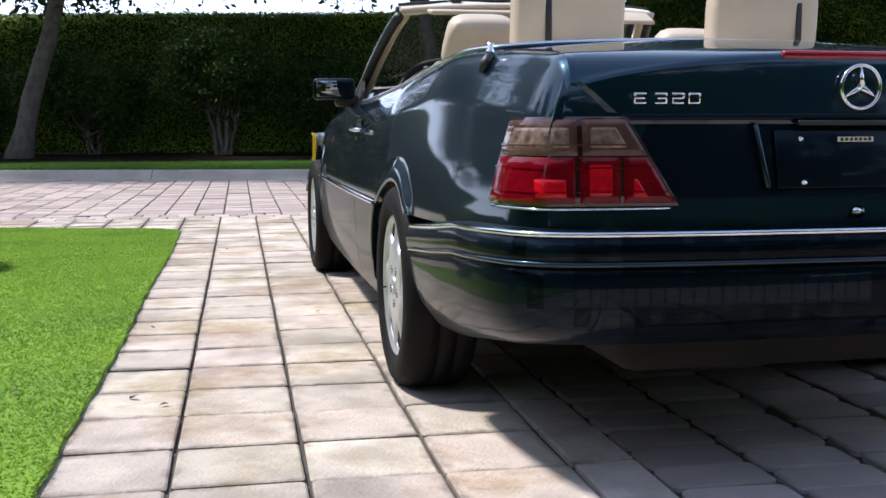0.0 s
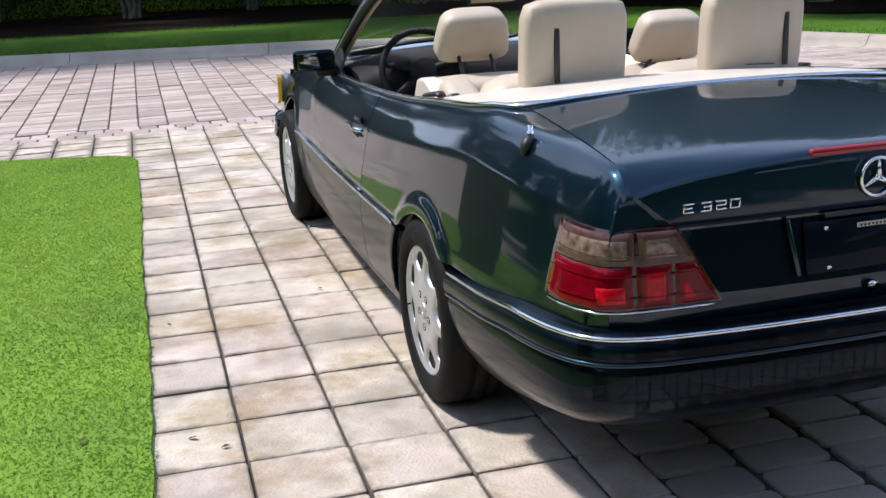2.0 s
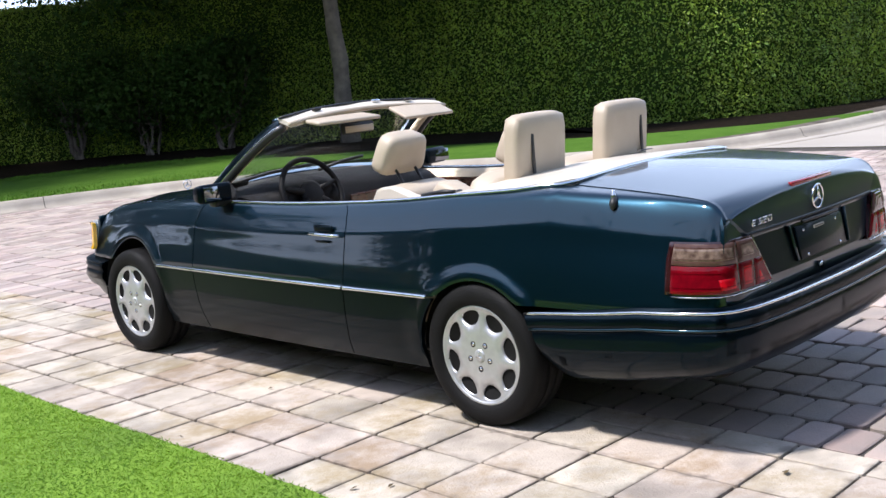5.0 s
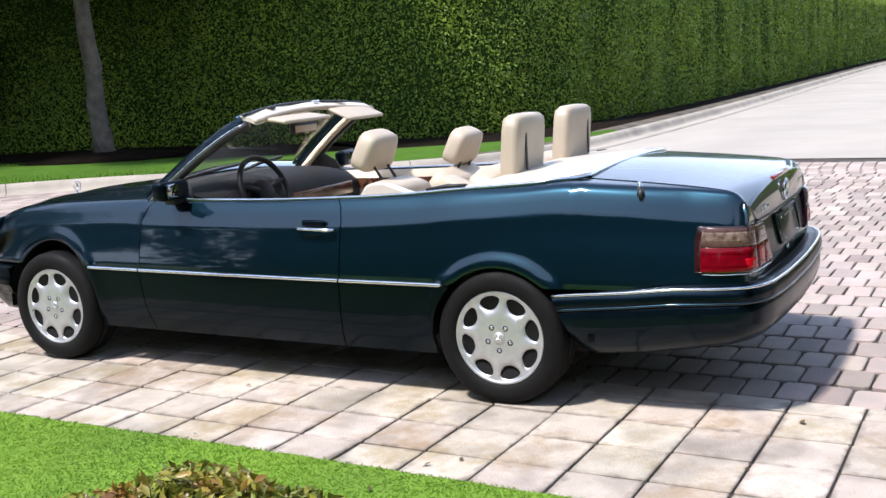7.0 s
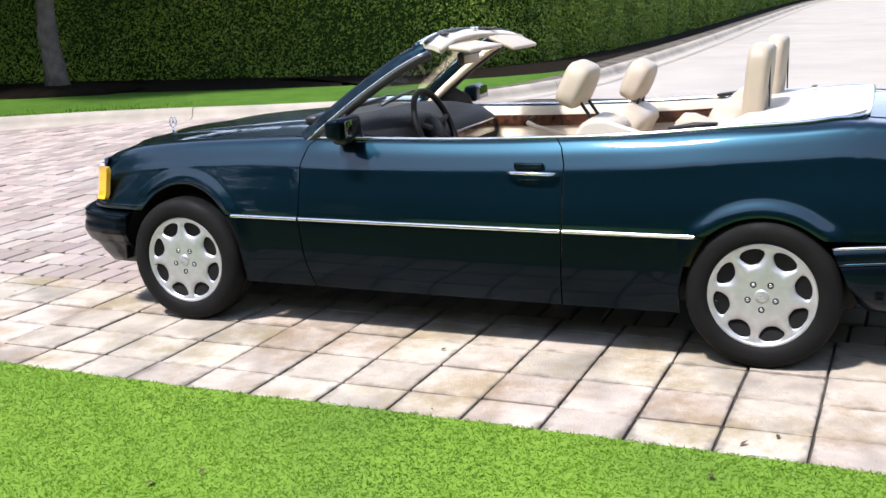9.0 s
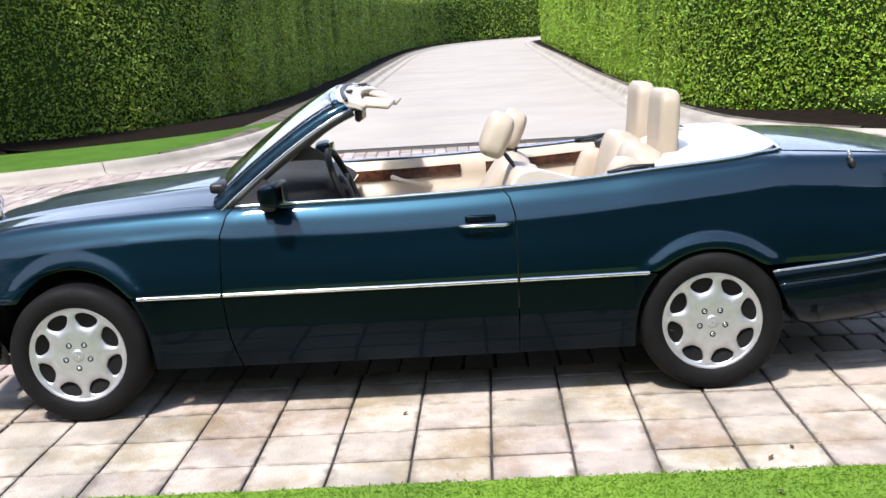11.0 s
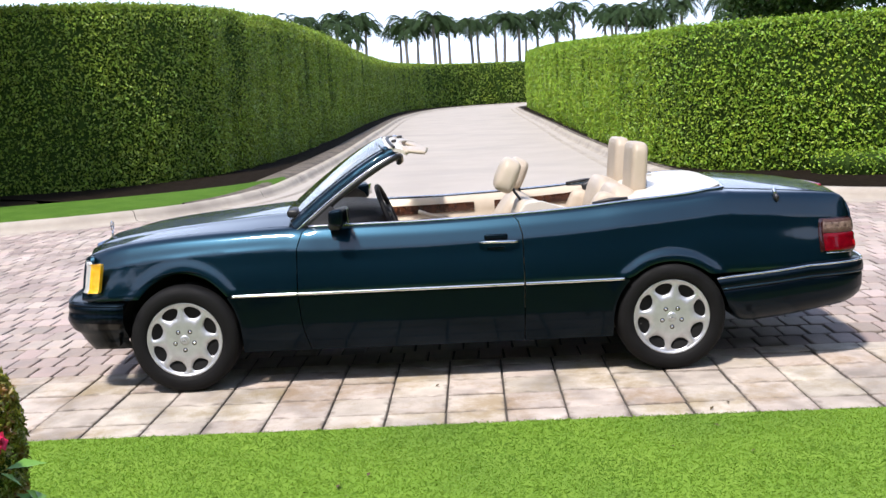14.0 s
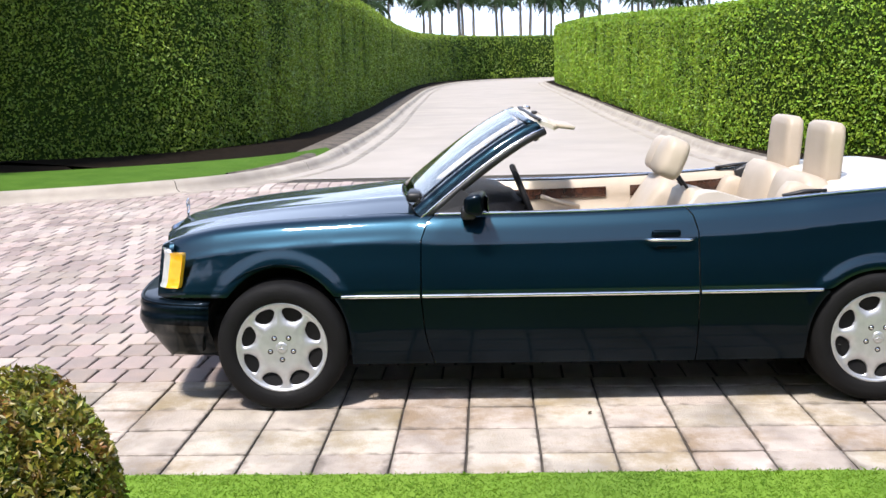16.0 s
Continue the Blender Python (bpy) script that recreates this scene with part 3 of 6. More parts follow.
# ---- trees ----
def tree(x, y, height, trunk_r, lean, crown_r, crown_z, crown_h, leaves, label, seed, leaf=0.185, stems=1, mat_leaf=None, limbs=7):
    rng = np.random.default_rng(seed)
    thing = new("tree")
    thing.matrix_basis = pose(x, y, 0.1)
    bm = bmesh.new()
    tips = []

    def add(path, radii):
        t = tube(path, radii, 9)
        me = bpy.data.meshes.new("tmp")
        t.to_mesh(me)
        t.free()
        bm.from_mesh(me)
        bpy.data.meshes.remove(me)

    for s in range(stems):
        a0 = rng.uniform(0, 6.28)
        off = Vector((math.cos(a0), math.sin(a0), 0)) * (0.0 if stems == 1 else trunk_r * 1.6)
        lx, ly = lean if stems == 1 else (math.cos(a0) * 0.22, math.sin(a0) * 0.22)
        top = crown_z + crown_h * 0.15
        path, rad = [], []
        for k in range(8):
            u = k / 7
            path.append(Vector((lx * top * u ** 1.2, ly * top * u ** 1.2, u * top - 0.15)) + off + Vector(rng.normal(0, 0.03, 3)) * (u > 0))
            rad.append(trunk_r * (1.0 - 0.45 * u + 0.5 * max(0, 0.12 - u) / 0.12))
        add(path, rad)
        for j in range(limbs if stems == 1 else 3):
            a = rng.uniform(0, 6.28)
            up = rng.uniform(0.25, 0.9)
            start = path[-1 - int(rng.integers(0, 3))]
            end = Vector((lx * top, ly * top, 0)) + Vector((math.cos(a) * crown_r * rng.uniform(0.5, 0.95), math.sin(a) * crown_r * rng.uniform(0.5, 0.95), crown_z + crown_h * up))
            mid = (start + end) / 2 + Vector(rng.normal(0, 0.15, 3))
            add([start, mid, end], [trunk_r * 0.45, trunk_r * 0.28, trunk_r * 0.10])
            tips.append(end)
    part("trunk", bm, BARK, thing)
    # clumps of leaves round limb ends and through the crown
    cx, cy = lean[0] * crown_z, lean[1] * crown_z
    clumps = [np.array(t) for t in tips]
    big = crown_r > 3
    for k in range(72 if big else 26):
        u = rng.normal(0, 1, 3)
        u /= np.linalg.norm(u)
        r = rng.uniform(0.45, 1.0) ** 0.5
        clumps.append(np.array((cx + u[0] * r * crown_r, cy + u[1] * r * crown_r, crown_z + crown_h * (0.5 + 0.5 * u[2] * r))))
    per = leaves // len(clumps)
    parts = []
    for c in clumps:
        g = rng.normal(0, 1, (per, 3)) * np.array([crown_r * 0.20, crown_r * 0.20, crown_h * 0.12]) * (0.55 if big else 1.0)
        parts.append(leaf_cloud(c + g, np.tile((0, 0, 1.0), (per, 1)), leaf, rng, 1.2))
    put("crown", cloud_mesh("crown", parts), mat_leaf or LEAF_SHADE, thing)
    return tagged(thing, label, "tree")


tree(9.9, 13.4, 8, 0.21, (-0.03, 0.04), 4.1, 3.6, 5.0, 46000, "oak tree with a straight grey trunk before the hedge", 11)
bm = bmesh.new()
bmesh.ops.create_cone(bm, cap_ends=True, segments=40, radius1=1.55, radius2=0.5, depth=0.12)
for v in bm.verts:
    v.co.x *= 1 + 0.06 * noise.noise(v.co * 1.7)
bmesh.ops.translate(bm, vec=(9.9, 13.4, 0.19), verts=bm.verts)
structure(part("mulch_bed_3", smooth_all(bm), SOIL, None), "round dark mulch ring at the oak trunk", "mulch bed")
tree(4.0, 24.2, 8, 0.22, (-0.16, -0.02), 7.2, 4.3, 7.0, 54000, "leaning oak tree with grey trunk in a mulch bed", 12)
tree(-6.15, 22.6, 8, 0.25, (0.30, -0.04), 7.6, 4.0, 7.2, 60000, "leaning oak tree with pale lichen on its trunk", 13)
tree(-14.0, 23.5, 8, 0.22, (0.02, -0.04), 6.0, 3.7, 4.8, 36000, "oak tree with low dark crown before the hedge", 22)
tree(10.7, 20.9, 8, 0.18, (0.04, 0.0), 7.0, 3.7, 6.6, 76000, "slender oak tree in the dark mulch bed", 14)
tree(-1.6, 24.3, 3.3, 0.07, (0, 0), 1.2, 1.25, 1.65, 15000, "small multi-stemmed tree clipped to a round head", 15, 0.10, stems=6)
tree(8.4, 21.9, 3.3, 0.06, (0, 0), 1.4, 0.9, 1.9, 9000, "multi-stemmed shrub with small dark leaves", 16, 0.10, stems=5)
tree(10.4, 21.6, 3.0, 0.06, (0, 0), 1.2, 0.8, 1.9, 8000, "multi-stemmed shrub beside the hedge", 17, 0.10, stems=5)
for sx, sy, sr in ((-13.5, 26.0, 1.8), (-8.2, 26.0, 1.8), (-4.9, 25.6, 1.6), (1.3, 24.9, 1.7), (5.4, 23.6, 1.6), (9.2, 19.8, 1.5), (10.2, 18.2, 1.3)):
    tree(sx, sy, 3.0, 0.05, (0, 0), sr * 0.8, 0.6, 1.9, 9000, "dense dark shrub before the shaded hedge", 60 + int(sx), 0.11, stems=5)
tree(-10.5, 24.5, 3.0, 0.06, (0, 0), 1.6, 0.8, 2.4, 8000, "multi-stemmed shrub at the shaded hedge", 18, 0.10, stems=5)
for tx, ty, tr, tz, th in ((-7.5, -13.5, 4.2, 2.4, 6.0), (-1.0, -14.5, 4.6, 2.8, 6.5), (5.5, -13.8, 4.4, 2.4, 6.8), (12.5, -16.0, 5.0, 2.6, 6.0),
                           (-14.2, -7.0, 3.2, 1.8, 5.2), (-14.8, -0.5, 3.6, 1.8, 4.2), (-14.0, 5.5, 3.0, 1.6, 5.6), (-15.5, 13.0, 4.0, 1.8, 5.8)):
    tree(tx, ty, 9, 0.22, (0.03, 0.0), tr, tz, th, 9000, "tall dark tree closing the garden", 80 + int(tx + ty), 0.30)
tree(70, -30, 12, 0.4, (0, 0), 7.0, 5.5, 9.0, 12000, "broad dark tree behind the tall hedge", 19, 0.55)
tree(62, -38, 12, 0.4, (0.05, 0), 7.0, 5.0, 9.0, 12000, "broad dark tree behind the tall hedge", 20, 0.55)
tree(84, -27, 12, 0.4, (0.0, 0.03), 6.5, 5.5, 8.5, 10000, "broad dark tree behind the tall hedge", 21, 0.55)


def palm(seed):
    rng = np.random.default_rng(seed)
    thing = new("palm_tree")
    h = 12.0
    pts = [(0.25 * math.sin(u * 2.2 + seed), 0.2 * math.sin(u * 1.7), h * u) for u in np.linspace(0, 1, 9)]
    part("trunk", tube(pts, list(np.interp(np.linspace(0, 1, 9), [0, 0.3, 0.8, 1], [0.34, 0.29, 0.24, 0.16])), 9), PALMBARK, thing)
    part("crownshaft", tube([pts[-1], (pts[-1][0], pts[-1][1], h + 1.2)], [0.20, 0.11], 8), FROND, thing, "smooth green crownshaft")
    top = np.array((pts[-1][0], pts[-1][1], h + 1.0))
    for k in range(21):
        a = k * 2.399 + rng.uniform(-0.2, 0.2)
        rise = rng.uniform(-0.1, 1.3)
        ln = rng.uniform(4.0, 5.0)
        v, f = [], []
        d = np.array((math.cos(a), math.sin(a), 0))
        s = np.array((-math.sin(a), math.cos(a), 0))
        spine = []
        for u in np.linspace(0, 1, 13):
            out = ln * (u * (1 - 0.22 * u))
            zz = ln * (rise * u - (0.55 + rise * 0.75) * u * u)
            spine.append(top + d * out + np.array((0, 0, zz)))
        for i in range(12):
            p, q = spine[i], spine[i + 1]
            w = 0.95 * math.sin(math.pi * (0.12 + 0.86 * i / 12)) + 0.05
            for sg in (-1, 1):
                for half in (0.0, 0.5):
                    b0 = p + (q - p) * half
                    b1 = p + (q - p) * (half + 0.48)
                    tip = b0 + s * sg * w * rng.uniform(0.8, 1.1) + (q - p) * 0.9 + np.array((0, 0, -0.40 * w))
                    o = len(v)
                    v += [b0, b1, tip]
                    f.append((o, o + 1, o + 2))
            o = len(v)
            t = np.array((0, 0, 0.03))
            v += [p + t, q + t, q - t, p - t]
            f.append((o, o + 1, o + 2, o + 3))
        put("frond", mesh_of("frond", v, f, False), FROND, thing)
    return thing


prng = np.random.default_rng(5)
palms = [palm(1), palm(2), palm(3)]
spots = [(150 + prng.uniform(-10, 60), 44 - 2.05 * i + prng.uniform(-1.4, 1.4)) for i in range(52)]
for i, (x, y) in enumerate(spots):
    sc = prng.uniform(0.86, 1.12) * (x + 6) / 175
    m = Matrix.Translation((x, y, -0.05)) @ Matrix.Rotation(prng.uniform(0, 6.28), 4, "Z") @ Matrix.Scale(sc, 4)
    if i < 3:
        palms[i].matrix_basis = m
        p = palms[i]
        tagged(p, "tall royal palm with pale trunk beyond the hedge", "palm tree", "palms beyond the hedge")
    else:
        p = copy_thing(palms[i % 3], m)
        p.matrix_basis = m
        p.scale = (sc / palms[i % 3].scale[0] * palms[i % 3].scale[0],) * 3


# distant line of trees beyond the palms
frng = np.random.default_rng(14)
clumps = []
for k in range(170):
    c = np.array((262 + frng.uniform(-6, 6), -95 + 200 * k / 169 + frng.uniform(-1, 1), 0.0))
    n = 90
    top = 6.0 + 3.2 * noise.noise((k * 0.13, 2.0, 0.0)) + frng.uniform(-0.8, 0.8)
    g = frng.normal(0, 1, (n, 3)) * np.array([1.4, 1.3, 0.0]) + np.c_[np.zeros(n), np.zeros(n), frng.uniform(0, 1, n) ** 0.7 * top]
    clumps.append(leaf_cloud(c + g, np.tile((-0.6, 0, 0.8), (n, 1)), 1.5, frng, 0.9, 0.7))
structure(put("backdrop", cloud_mesh("backdrop", clumps), LEAF_SHADE), "distant dark line of trees beyond the palms", "tree line")


# ---- near lawn ----
LAWN = [(-1.675, -9), (-1.675, 4.95), (-1.73, 5.16), (-1.90, 5.26), (-2.2, 5.34), (-3.2, 5.62), (-5.0, 6.1), (-9, 6.2), (-14, 6.2), (-14, -9)]
lawn_edge = [(x + 0.005 * math.sin(y * 2.3) + 0.004 * math.sin(y * 17), y) for y in np.arange(-9, 4.96, 0.08) for x in (-1.675,)]
lawn_out = lawn_edge + [(x, y) for x, y in LAWN[2:]]
bm = bmesh.new()
top = [bm.verts.new((x, y, 0.018)) for x, y in lawn_out]
bot = [bm.verts.new((x, y, -0.03)) for x, y in lawn_out]
bm.faces.new(top)
for i in range(len(top)):
    j = (i + 1) % len(top)
    bm.faces.new((top[i], top[j], bot[j], bot[i]))
bmesh.ops.triangulate(bm, faces=[f for f in bm.faces if len(f.verts) > 4])
structure(part("lawn", bm, TURF, None), "short bright green lawn beside the pavers", "lawn")


def grass(name, n, area, z, hmin, hmax, width, seed, label, keep=None, material=BLADE, lay=0.015):
    rng = np.random.default_rng(seed)
    x = rng.uniform(area[0], area[1], n)
    y = rng.uniform(area[2], area[3], n)
    if keep is not None:
        k = keep(x, y)
        x, y = x[k], y[k]
    n = len(x)
    a = rng.uniform(0, 6.28, n)
    h = rng.uniform(hmin, hmax, n)
    w = width * rng.uniform(0.6, 1.3, n)
    v = np.empty((n, 3, 3))
    dx, dy = np.cos(a) * w, np.sin(a) * w
    v[:, 0] = np.c_[x - dx, y - dy, np.full(n, z)]
    v[:, 1] = np.c_[x + dx, y + dy, np.full(n, z)]
    v[:, 2] = np.c_[x + rng.normal(0, lay, n), y + rng.normal(0, lay, n), z + h]
    f = np.arange(n * 3).reshape(n, 3)
    ob = put(name, cloud_mesh(name, [(v.reshape(-1, 3), f)]), material)
    return tagged(ob, label, "grass", kind="stuff")


def on_lawn(x, y):
    edge = -1.675 + 0.005 * np.sin(y * 2.3) + 0.003 * np.sin(y * 31) + 0.008
    far = np.interp(-x, [1.675, 1.73, 1.90, 2.2, 3.2, 5.0, 9], [4.95, 5.16, 5.26, 5.34, 5.62, 6.1, 6.2])
    return (x < edge) & (y < far)


grass("grass", 360000, (-4.6, -1.6, -2.4, 5.7), 0.0175, 0.004, 0.0095, 0.0025, 1, "short mown green grass blades", on_lawn, BLADE, 0.009)
grass("grass", 110000, (-7.5, -1.6, -6, 6.2), 0.0175, 0.004, 0.010, 0.0045, 2, "short mown green grass blades", on_lawn)


def on_verge(x, y):
    ky = np.interp(x, kl[:, 0][kl[:, 0] < 9], kl[:, 1][kl[:, 0] < 9])
    by = np.interp(x, be[:, 0], be[:, 1])
    return (y > ky + 0.25) & (y < by - 0.1)


grass("grass", 90000, (-9, 9.0, 9, 25), 0.115, 0.02, 0.05, 0.009, 3, "green grass blades of the verge", on_verge, VBLADE, 0.012)


# ---- clipped bushes and flowers in the lawn ----
def bush(x, y, rx, ry, h, leaves, label, seed):
    rng = np.random.default_rng(seed)
    bm = bmesh.new()
    bmesh.ops.create_icosphere(bm, subdivisions=3, radius=1.0)
    for v in bm.verts:
        c = v.co
        k = 0.90 + 0.06 * noise.noise(c * 2.3)
        v.co = (c.x * rx * k, c.y * ry * k, h * 0.5 + c.z * h * 0.5 * k)
    # inner body in the dark tone that paints shade behind the leaves
    thing = part("bush", smooth_all(bm), CORE_SHADE, None)
    thing.matrix_basis = pose(x, y, 0)
    u = rng.normal(0, 1, (leaves, 3))
    u /= np.linalg.norm(u, axis=1)[:, None]
    flat = np.sign(u) * np.abs(u) ** 0.8
    lump = 1 + 0.05 * np.sin(u[:, 0] * 9 + seed) * np.cos(u[:, 1] * 8)
    pos = np.c_[flat[:, 0] * rx * lump, flat[:, 1] * ry * lump, h * 0.5 + flat[:, 2] * h * 0.5 * lump] * (1 - rng.uniform(0, 0.09, leaves)[:, None] * np.array([[1, 1, 0.5]]))
    put("foliage", cloud_mesh("foliage", [leaf_cloud(pos, u * 0.6 + np.array([[0, 0, 0.25]]), 0.025, rng, 0.9, 0.42)]), BUSH, thing, "small yellow-green leaves with reddish tips")
    return tagged(thing, label, "bush")


bush(-3.77, -0.89, 0.375, 0.375, 0.880, 36000, "rounded clipped bush with reddish leaf tips on the lawn", 31)
bush(-3.20, 3.10, 0.44, 0.44, 0.865, 40000, "rounded clipped yellow-green bush on the lawn", 32)


def flower_plant(x, y, h, seed):
    rng = np.random.default_rng(seed)
    thing = new("flowering_plant")
    thing.matrix_basis = pose(x, y, 0.0)
    part("stem", tube([(0, 0, 0), (0.01, 0.0, h * 0.5), (0.0, 0.01, h)], [0.006, 0.005, 0.003], 6), PLANT, thing)
    n = 95
    a = rng.uniform(0, 6.28, n)
    z = rng.uniform(0.12, 0.9, n) * h
    r = rng.uniform(0.02, 0.13, n)
    pos = np.c_[np.cos(a) * r, np.sin(a) * r, z]
    put("leaves", cloud_mesh("leaves", [leaf_cloud(pos, np.c_[np.cos(a) * 0.4, np.sin(a) * 0.4, np.ones(n)], 0.085, rng, 0.45, 0.5)]), PLANT, thing)
    m = 130
    u = rng.normal(0, 1, (m, 3))
    u /= np.linalg.norm(u, axis=1)[:, None]
    put("flower", cloud_mesh("flower", [leaf_cloud(u * np.array([[0.038, 0.038, 0.024]]) + np.array([[0, 0, h]]), u, 0.034, rng, 0.4, 0.85)]), PETAL, thing, "bright pink flower head")
    return tagged(thing, "leafy plant with a bright pink flower head", "flower")


flower_plant(-4.10, 2.31, 0.78, 41)

# a few dry leaves on lawn and pavers
LITTER = mat("dry_leaf", (0.06, 0.045, 0.02), (0.11, 0.075, 0.03), 20, 0.8, 0, vary=0.4)
lrng = np.random.default_rng(9)
for k in range(46):
    on_grass = k < 34
    x = lrng.uniform(-5.2, -1.8) if on_grass else lrng.uniform(-1.65, -0.6)
    y = lrng.uniform(-2.2, 5.2)
    v, f = leaf_cloud(np.zeros((1, 3)), np.array([[0, 0, 1.0]]), lrng.uniform(0.022, 0.042), lrng, 0.25, 0.5)
    leaf_ob = put("fallen_leaf", cloud_mesh("fallen_leaf", [(v, f)]), LITTER, None, "", pose(x, y, 0.030 if on_grass else 0.008))
    tagged(leaf_ob, "small dry brown leaf lying on the lawn" if on_grass else "small dry brown leaf lying on the pavers", "leaf", "fallen leaves")


# ---- the car ----
# car axes: x to its right, y ahead, z up; rear axle at y = 0, front axle at y = 2.715
car = new("convertible_car")
car.matrix_basis = pose(0.055, 0.011, 0, 0, 0, 1.1)
tagged(car, "dark teal open convertible with cream leather seats, parked on pavers", "car")

WB, HUBZ = 2.715, 0.300
Wx = ([-1.05, -1.02, -0.97, -0.88, -0.75, -0.55, -0.3, 0.0, 0.4, 0.8, 1.4, 2.0, 2.4, 2.72, 3.0, 3.15, 3.24, 3.30, 3.34],
      [0.690, 0.728, 0.748, 0.766, 0.790, 0.818, 0.838, 0.849, 0.855, 0.855, 0.850, 0.838, 0.828, 0.822, 0.810, 0.798, 0.780, 0.745, 0.70])
ZB = ([-1.05, -1.035, -1.01, -0.975, -0.9, -0.79, -0.47, -0.31, -0.07, 0.21, 0.49, 0.85, 1.44, 2.0, 2.13, 2.386, 2.70, 3.02, 3.147, 3.24, 3.30, 3.34],
      [0.865, 0.890, 0.912, 0.927, 0.937, 0.948, 0.972, 0.980, 0.962, 0.943, 0.920, 0.902, 0.888, 0.887, 0.893, 0.885, 0.871, 0.843, 0.818, 0.790, 0.762, 0.745])
XE = ([-1.05, -1.0, -0.36, -0.30, -0.15, 0.2, 0.8, 2.0, 2.2, 3.0, 3.24, 3.34], [0.640, 0.636, 0.606, 0.655, 0.690, 0.710, 0.722, 0.716, 0.672, 0.640, 0.620, 0.58])

XTOP = ([-1.05, -1.0, -0.36, 0.2, 0.8, 2.0, 2.2, 3.0, 3.24, 3.34], [0.640, 0.636, 0.650, 0.705, 0.722, 0.716, 0.672, 0.640, 0.620, 0.58])


def halfw(y):
    return cs(*Wx, y)


def arch_low(y):
    """Lower edge of the body side: sill, wheel arches, bumper tops."""
    y = np.asarray(y, float)
    low = np.where(y > 3.0, 0.512, np.where(y < -0.3, np.interp(y, [-1.05, -0.3], [0.556, 0.508]), 0.205))
    for yc, a, b in ((0.0, 0.322, 0.318), (WB, 0.318, 0.372)):
        d = np.abs(y - yc) / a
        c = HUBZ + b * np.sqrt(np.clip(1 - d ** 2, 0, 1))
        low = np.where(d < 1, np.maximum(low, c), low)
    return low


def section(y, m=140):
    """The side's curve at y, from sill to the upper inner edge: x (outwards) and z."""
    w, zb, xe = float(halfw(y)), float(cs(*ZB, y)), float(cs(*XE, y))
    zs = zb - 0.125
    xt = float(cs(*XTOP, y))
    e = 0.014 * float(smoothstep(0.35, -0.45, y))
    low = min(0.545, zs - 0.06)
    zc = [0.18, 0.30, 0.44, low, low + 0.22 * (zs - low), low + 0.46 * (zs - low), low + 0.76 * (zs - low), zs, zs + 0.009, zb - 0.090, zb - 0.056, zb - 0.028, zb - 0.009, zb]
    fit_in = min(1.0, max(w - xt, 0.02) / 0.142)
    front = float(smoothstep(1.95, 2.45, y))
    inset = [0.048, 0.014, 0.002] + [q * fit_in for q in (0.0, 0.007 + 0.2 * e, 0.018 + 0.45 * e, 0.034 + 0.8 * e, 0.046 + e, 0.050 + e - 0.002 * front, 0.063 + 0.85 * e, 0.081 + 0.65 * e, 0.101 + 0.4 * e)]
    xc = [w - q for q in inset] + [w - inset[-1] - 0.42 * (w - inset[-1] - xt), xe]
    s = np.linspace(0, 1, len(zc))
    q = np.linspace(0, 1, m)
    return cs(s, xc, q), cs(s, zc, q)


def bulge(y, z):
    """Lips round the wheel arches."""
    out = 0.0
    for yc, a, b in ((0.0, 0.322, 0.318), (WB, 0.318, 0.372)):
        r = math.hypot((y - yc) / a, max(z - HUBZ, 0) / b)
        if z > 0.28:
            out += (0.013 if yc == 0 else 0.008) * float(smoothstep(1.24, 1.08, r)) - 0.003 * float(smoothstep(1.03, 0.99, r))
    return out


def side_point(y, z, x):
    return (-(x + bulge(y, z)), y, z)


def gap_front(z):
    return np.interp(z, [0.2, 0.35, 0.53, 0.78, 0.86, 0.90], [2.012, 2.052, 2.068, 2.064, 2.036, 1.985])


def gap_rear(z):
    return np.interp(z, [0.2, 0.53, 0.80, 0.87, 0.91], [0.818, 0.807, 0.807, 0.826, 0.862])


def side_sheet(ys, zlo, zhi, m, off=0.0, f_front=None, f_rear=None):
    """Sheet of the body side for the given stations between heights; its ends follow the door gaps."""
    rows = []
    for y in ys:
        x, z = section(y)
        lo = float(zlo(y))
        hi = min(float(zhi(y)), z[-1])
        k = z > lo
        k &= z < hi + 1e-6
        xs = np.r_[np.interp(lo, z, x), x[k], np.interp(hi, z, x) if hi < z[-1] - 1e-6 else x[-1]]
        zs = np.r_[lo, z[k], hi]
        s = np.r_[0, np.cumsum(np.hypot(np.diff(xs), np.diff(zs)))]
        q = np.linspace(0, s[-1], m)
        row = []
        for xx, zz in zip(np.interp(q, s, xs), np.interp(q, s, zs)):
            yy = y
            if f_front is not None:
                yy += (float(f_front(zz)) - ys[-1]) * smoothstep(ys[-1] - 0.3, ys[-1], y)
            if f_rear is not None:
                yy += (float(f_rear(zz)) - ys[0]) * smoothstep(ys[0] + 0.3, ys[0], y)
            row.append(side_point(yy, zz, xx + off))
        rows.append(row)
    return np.array(rows)


def both(name, P, inward, material, label="", parent=None):
    """The left panel and its mirror image on the right."""
    out = []
    for sg in (1, -1):
        Q = np.array(P) * np.array([sg, 1, 1])
        out.append(panel(name, Q, np.array(inward) * np.array([sg, 1, 1]), material, parent or car, label))
    return out


def arch_stations(yc, a, n=29):
    return yc + a * np.cos(np.linspace(math.pi, 0, n))


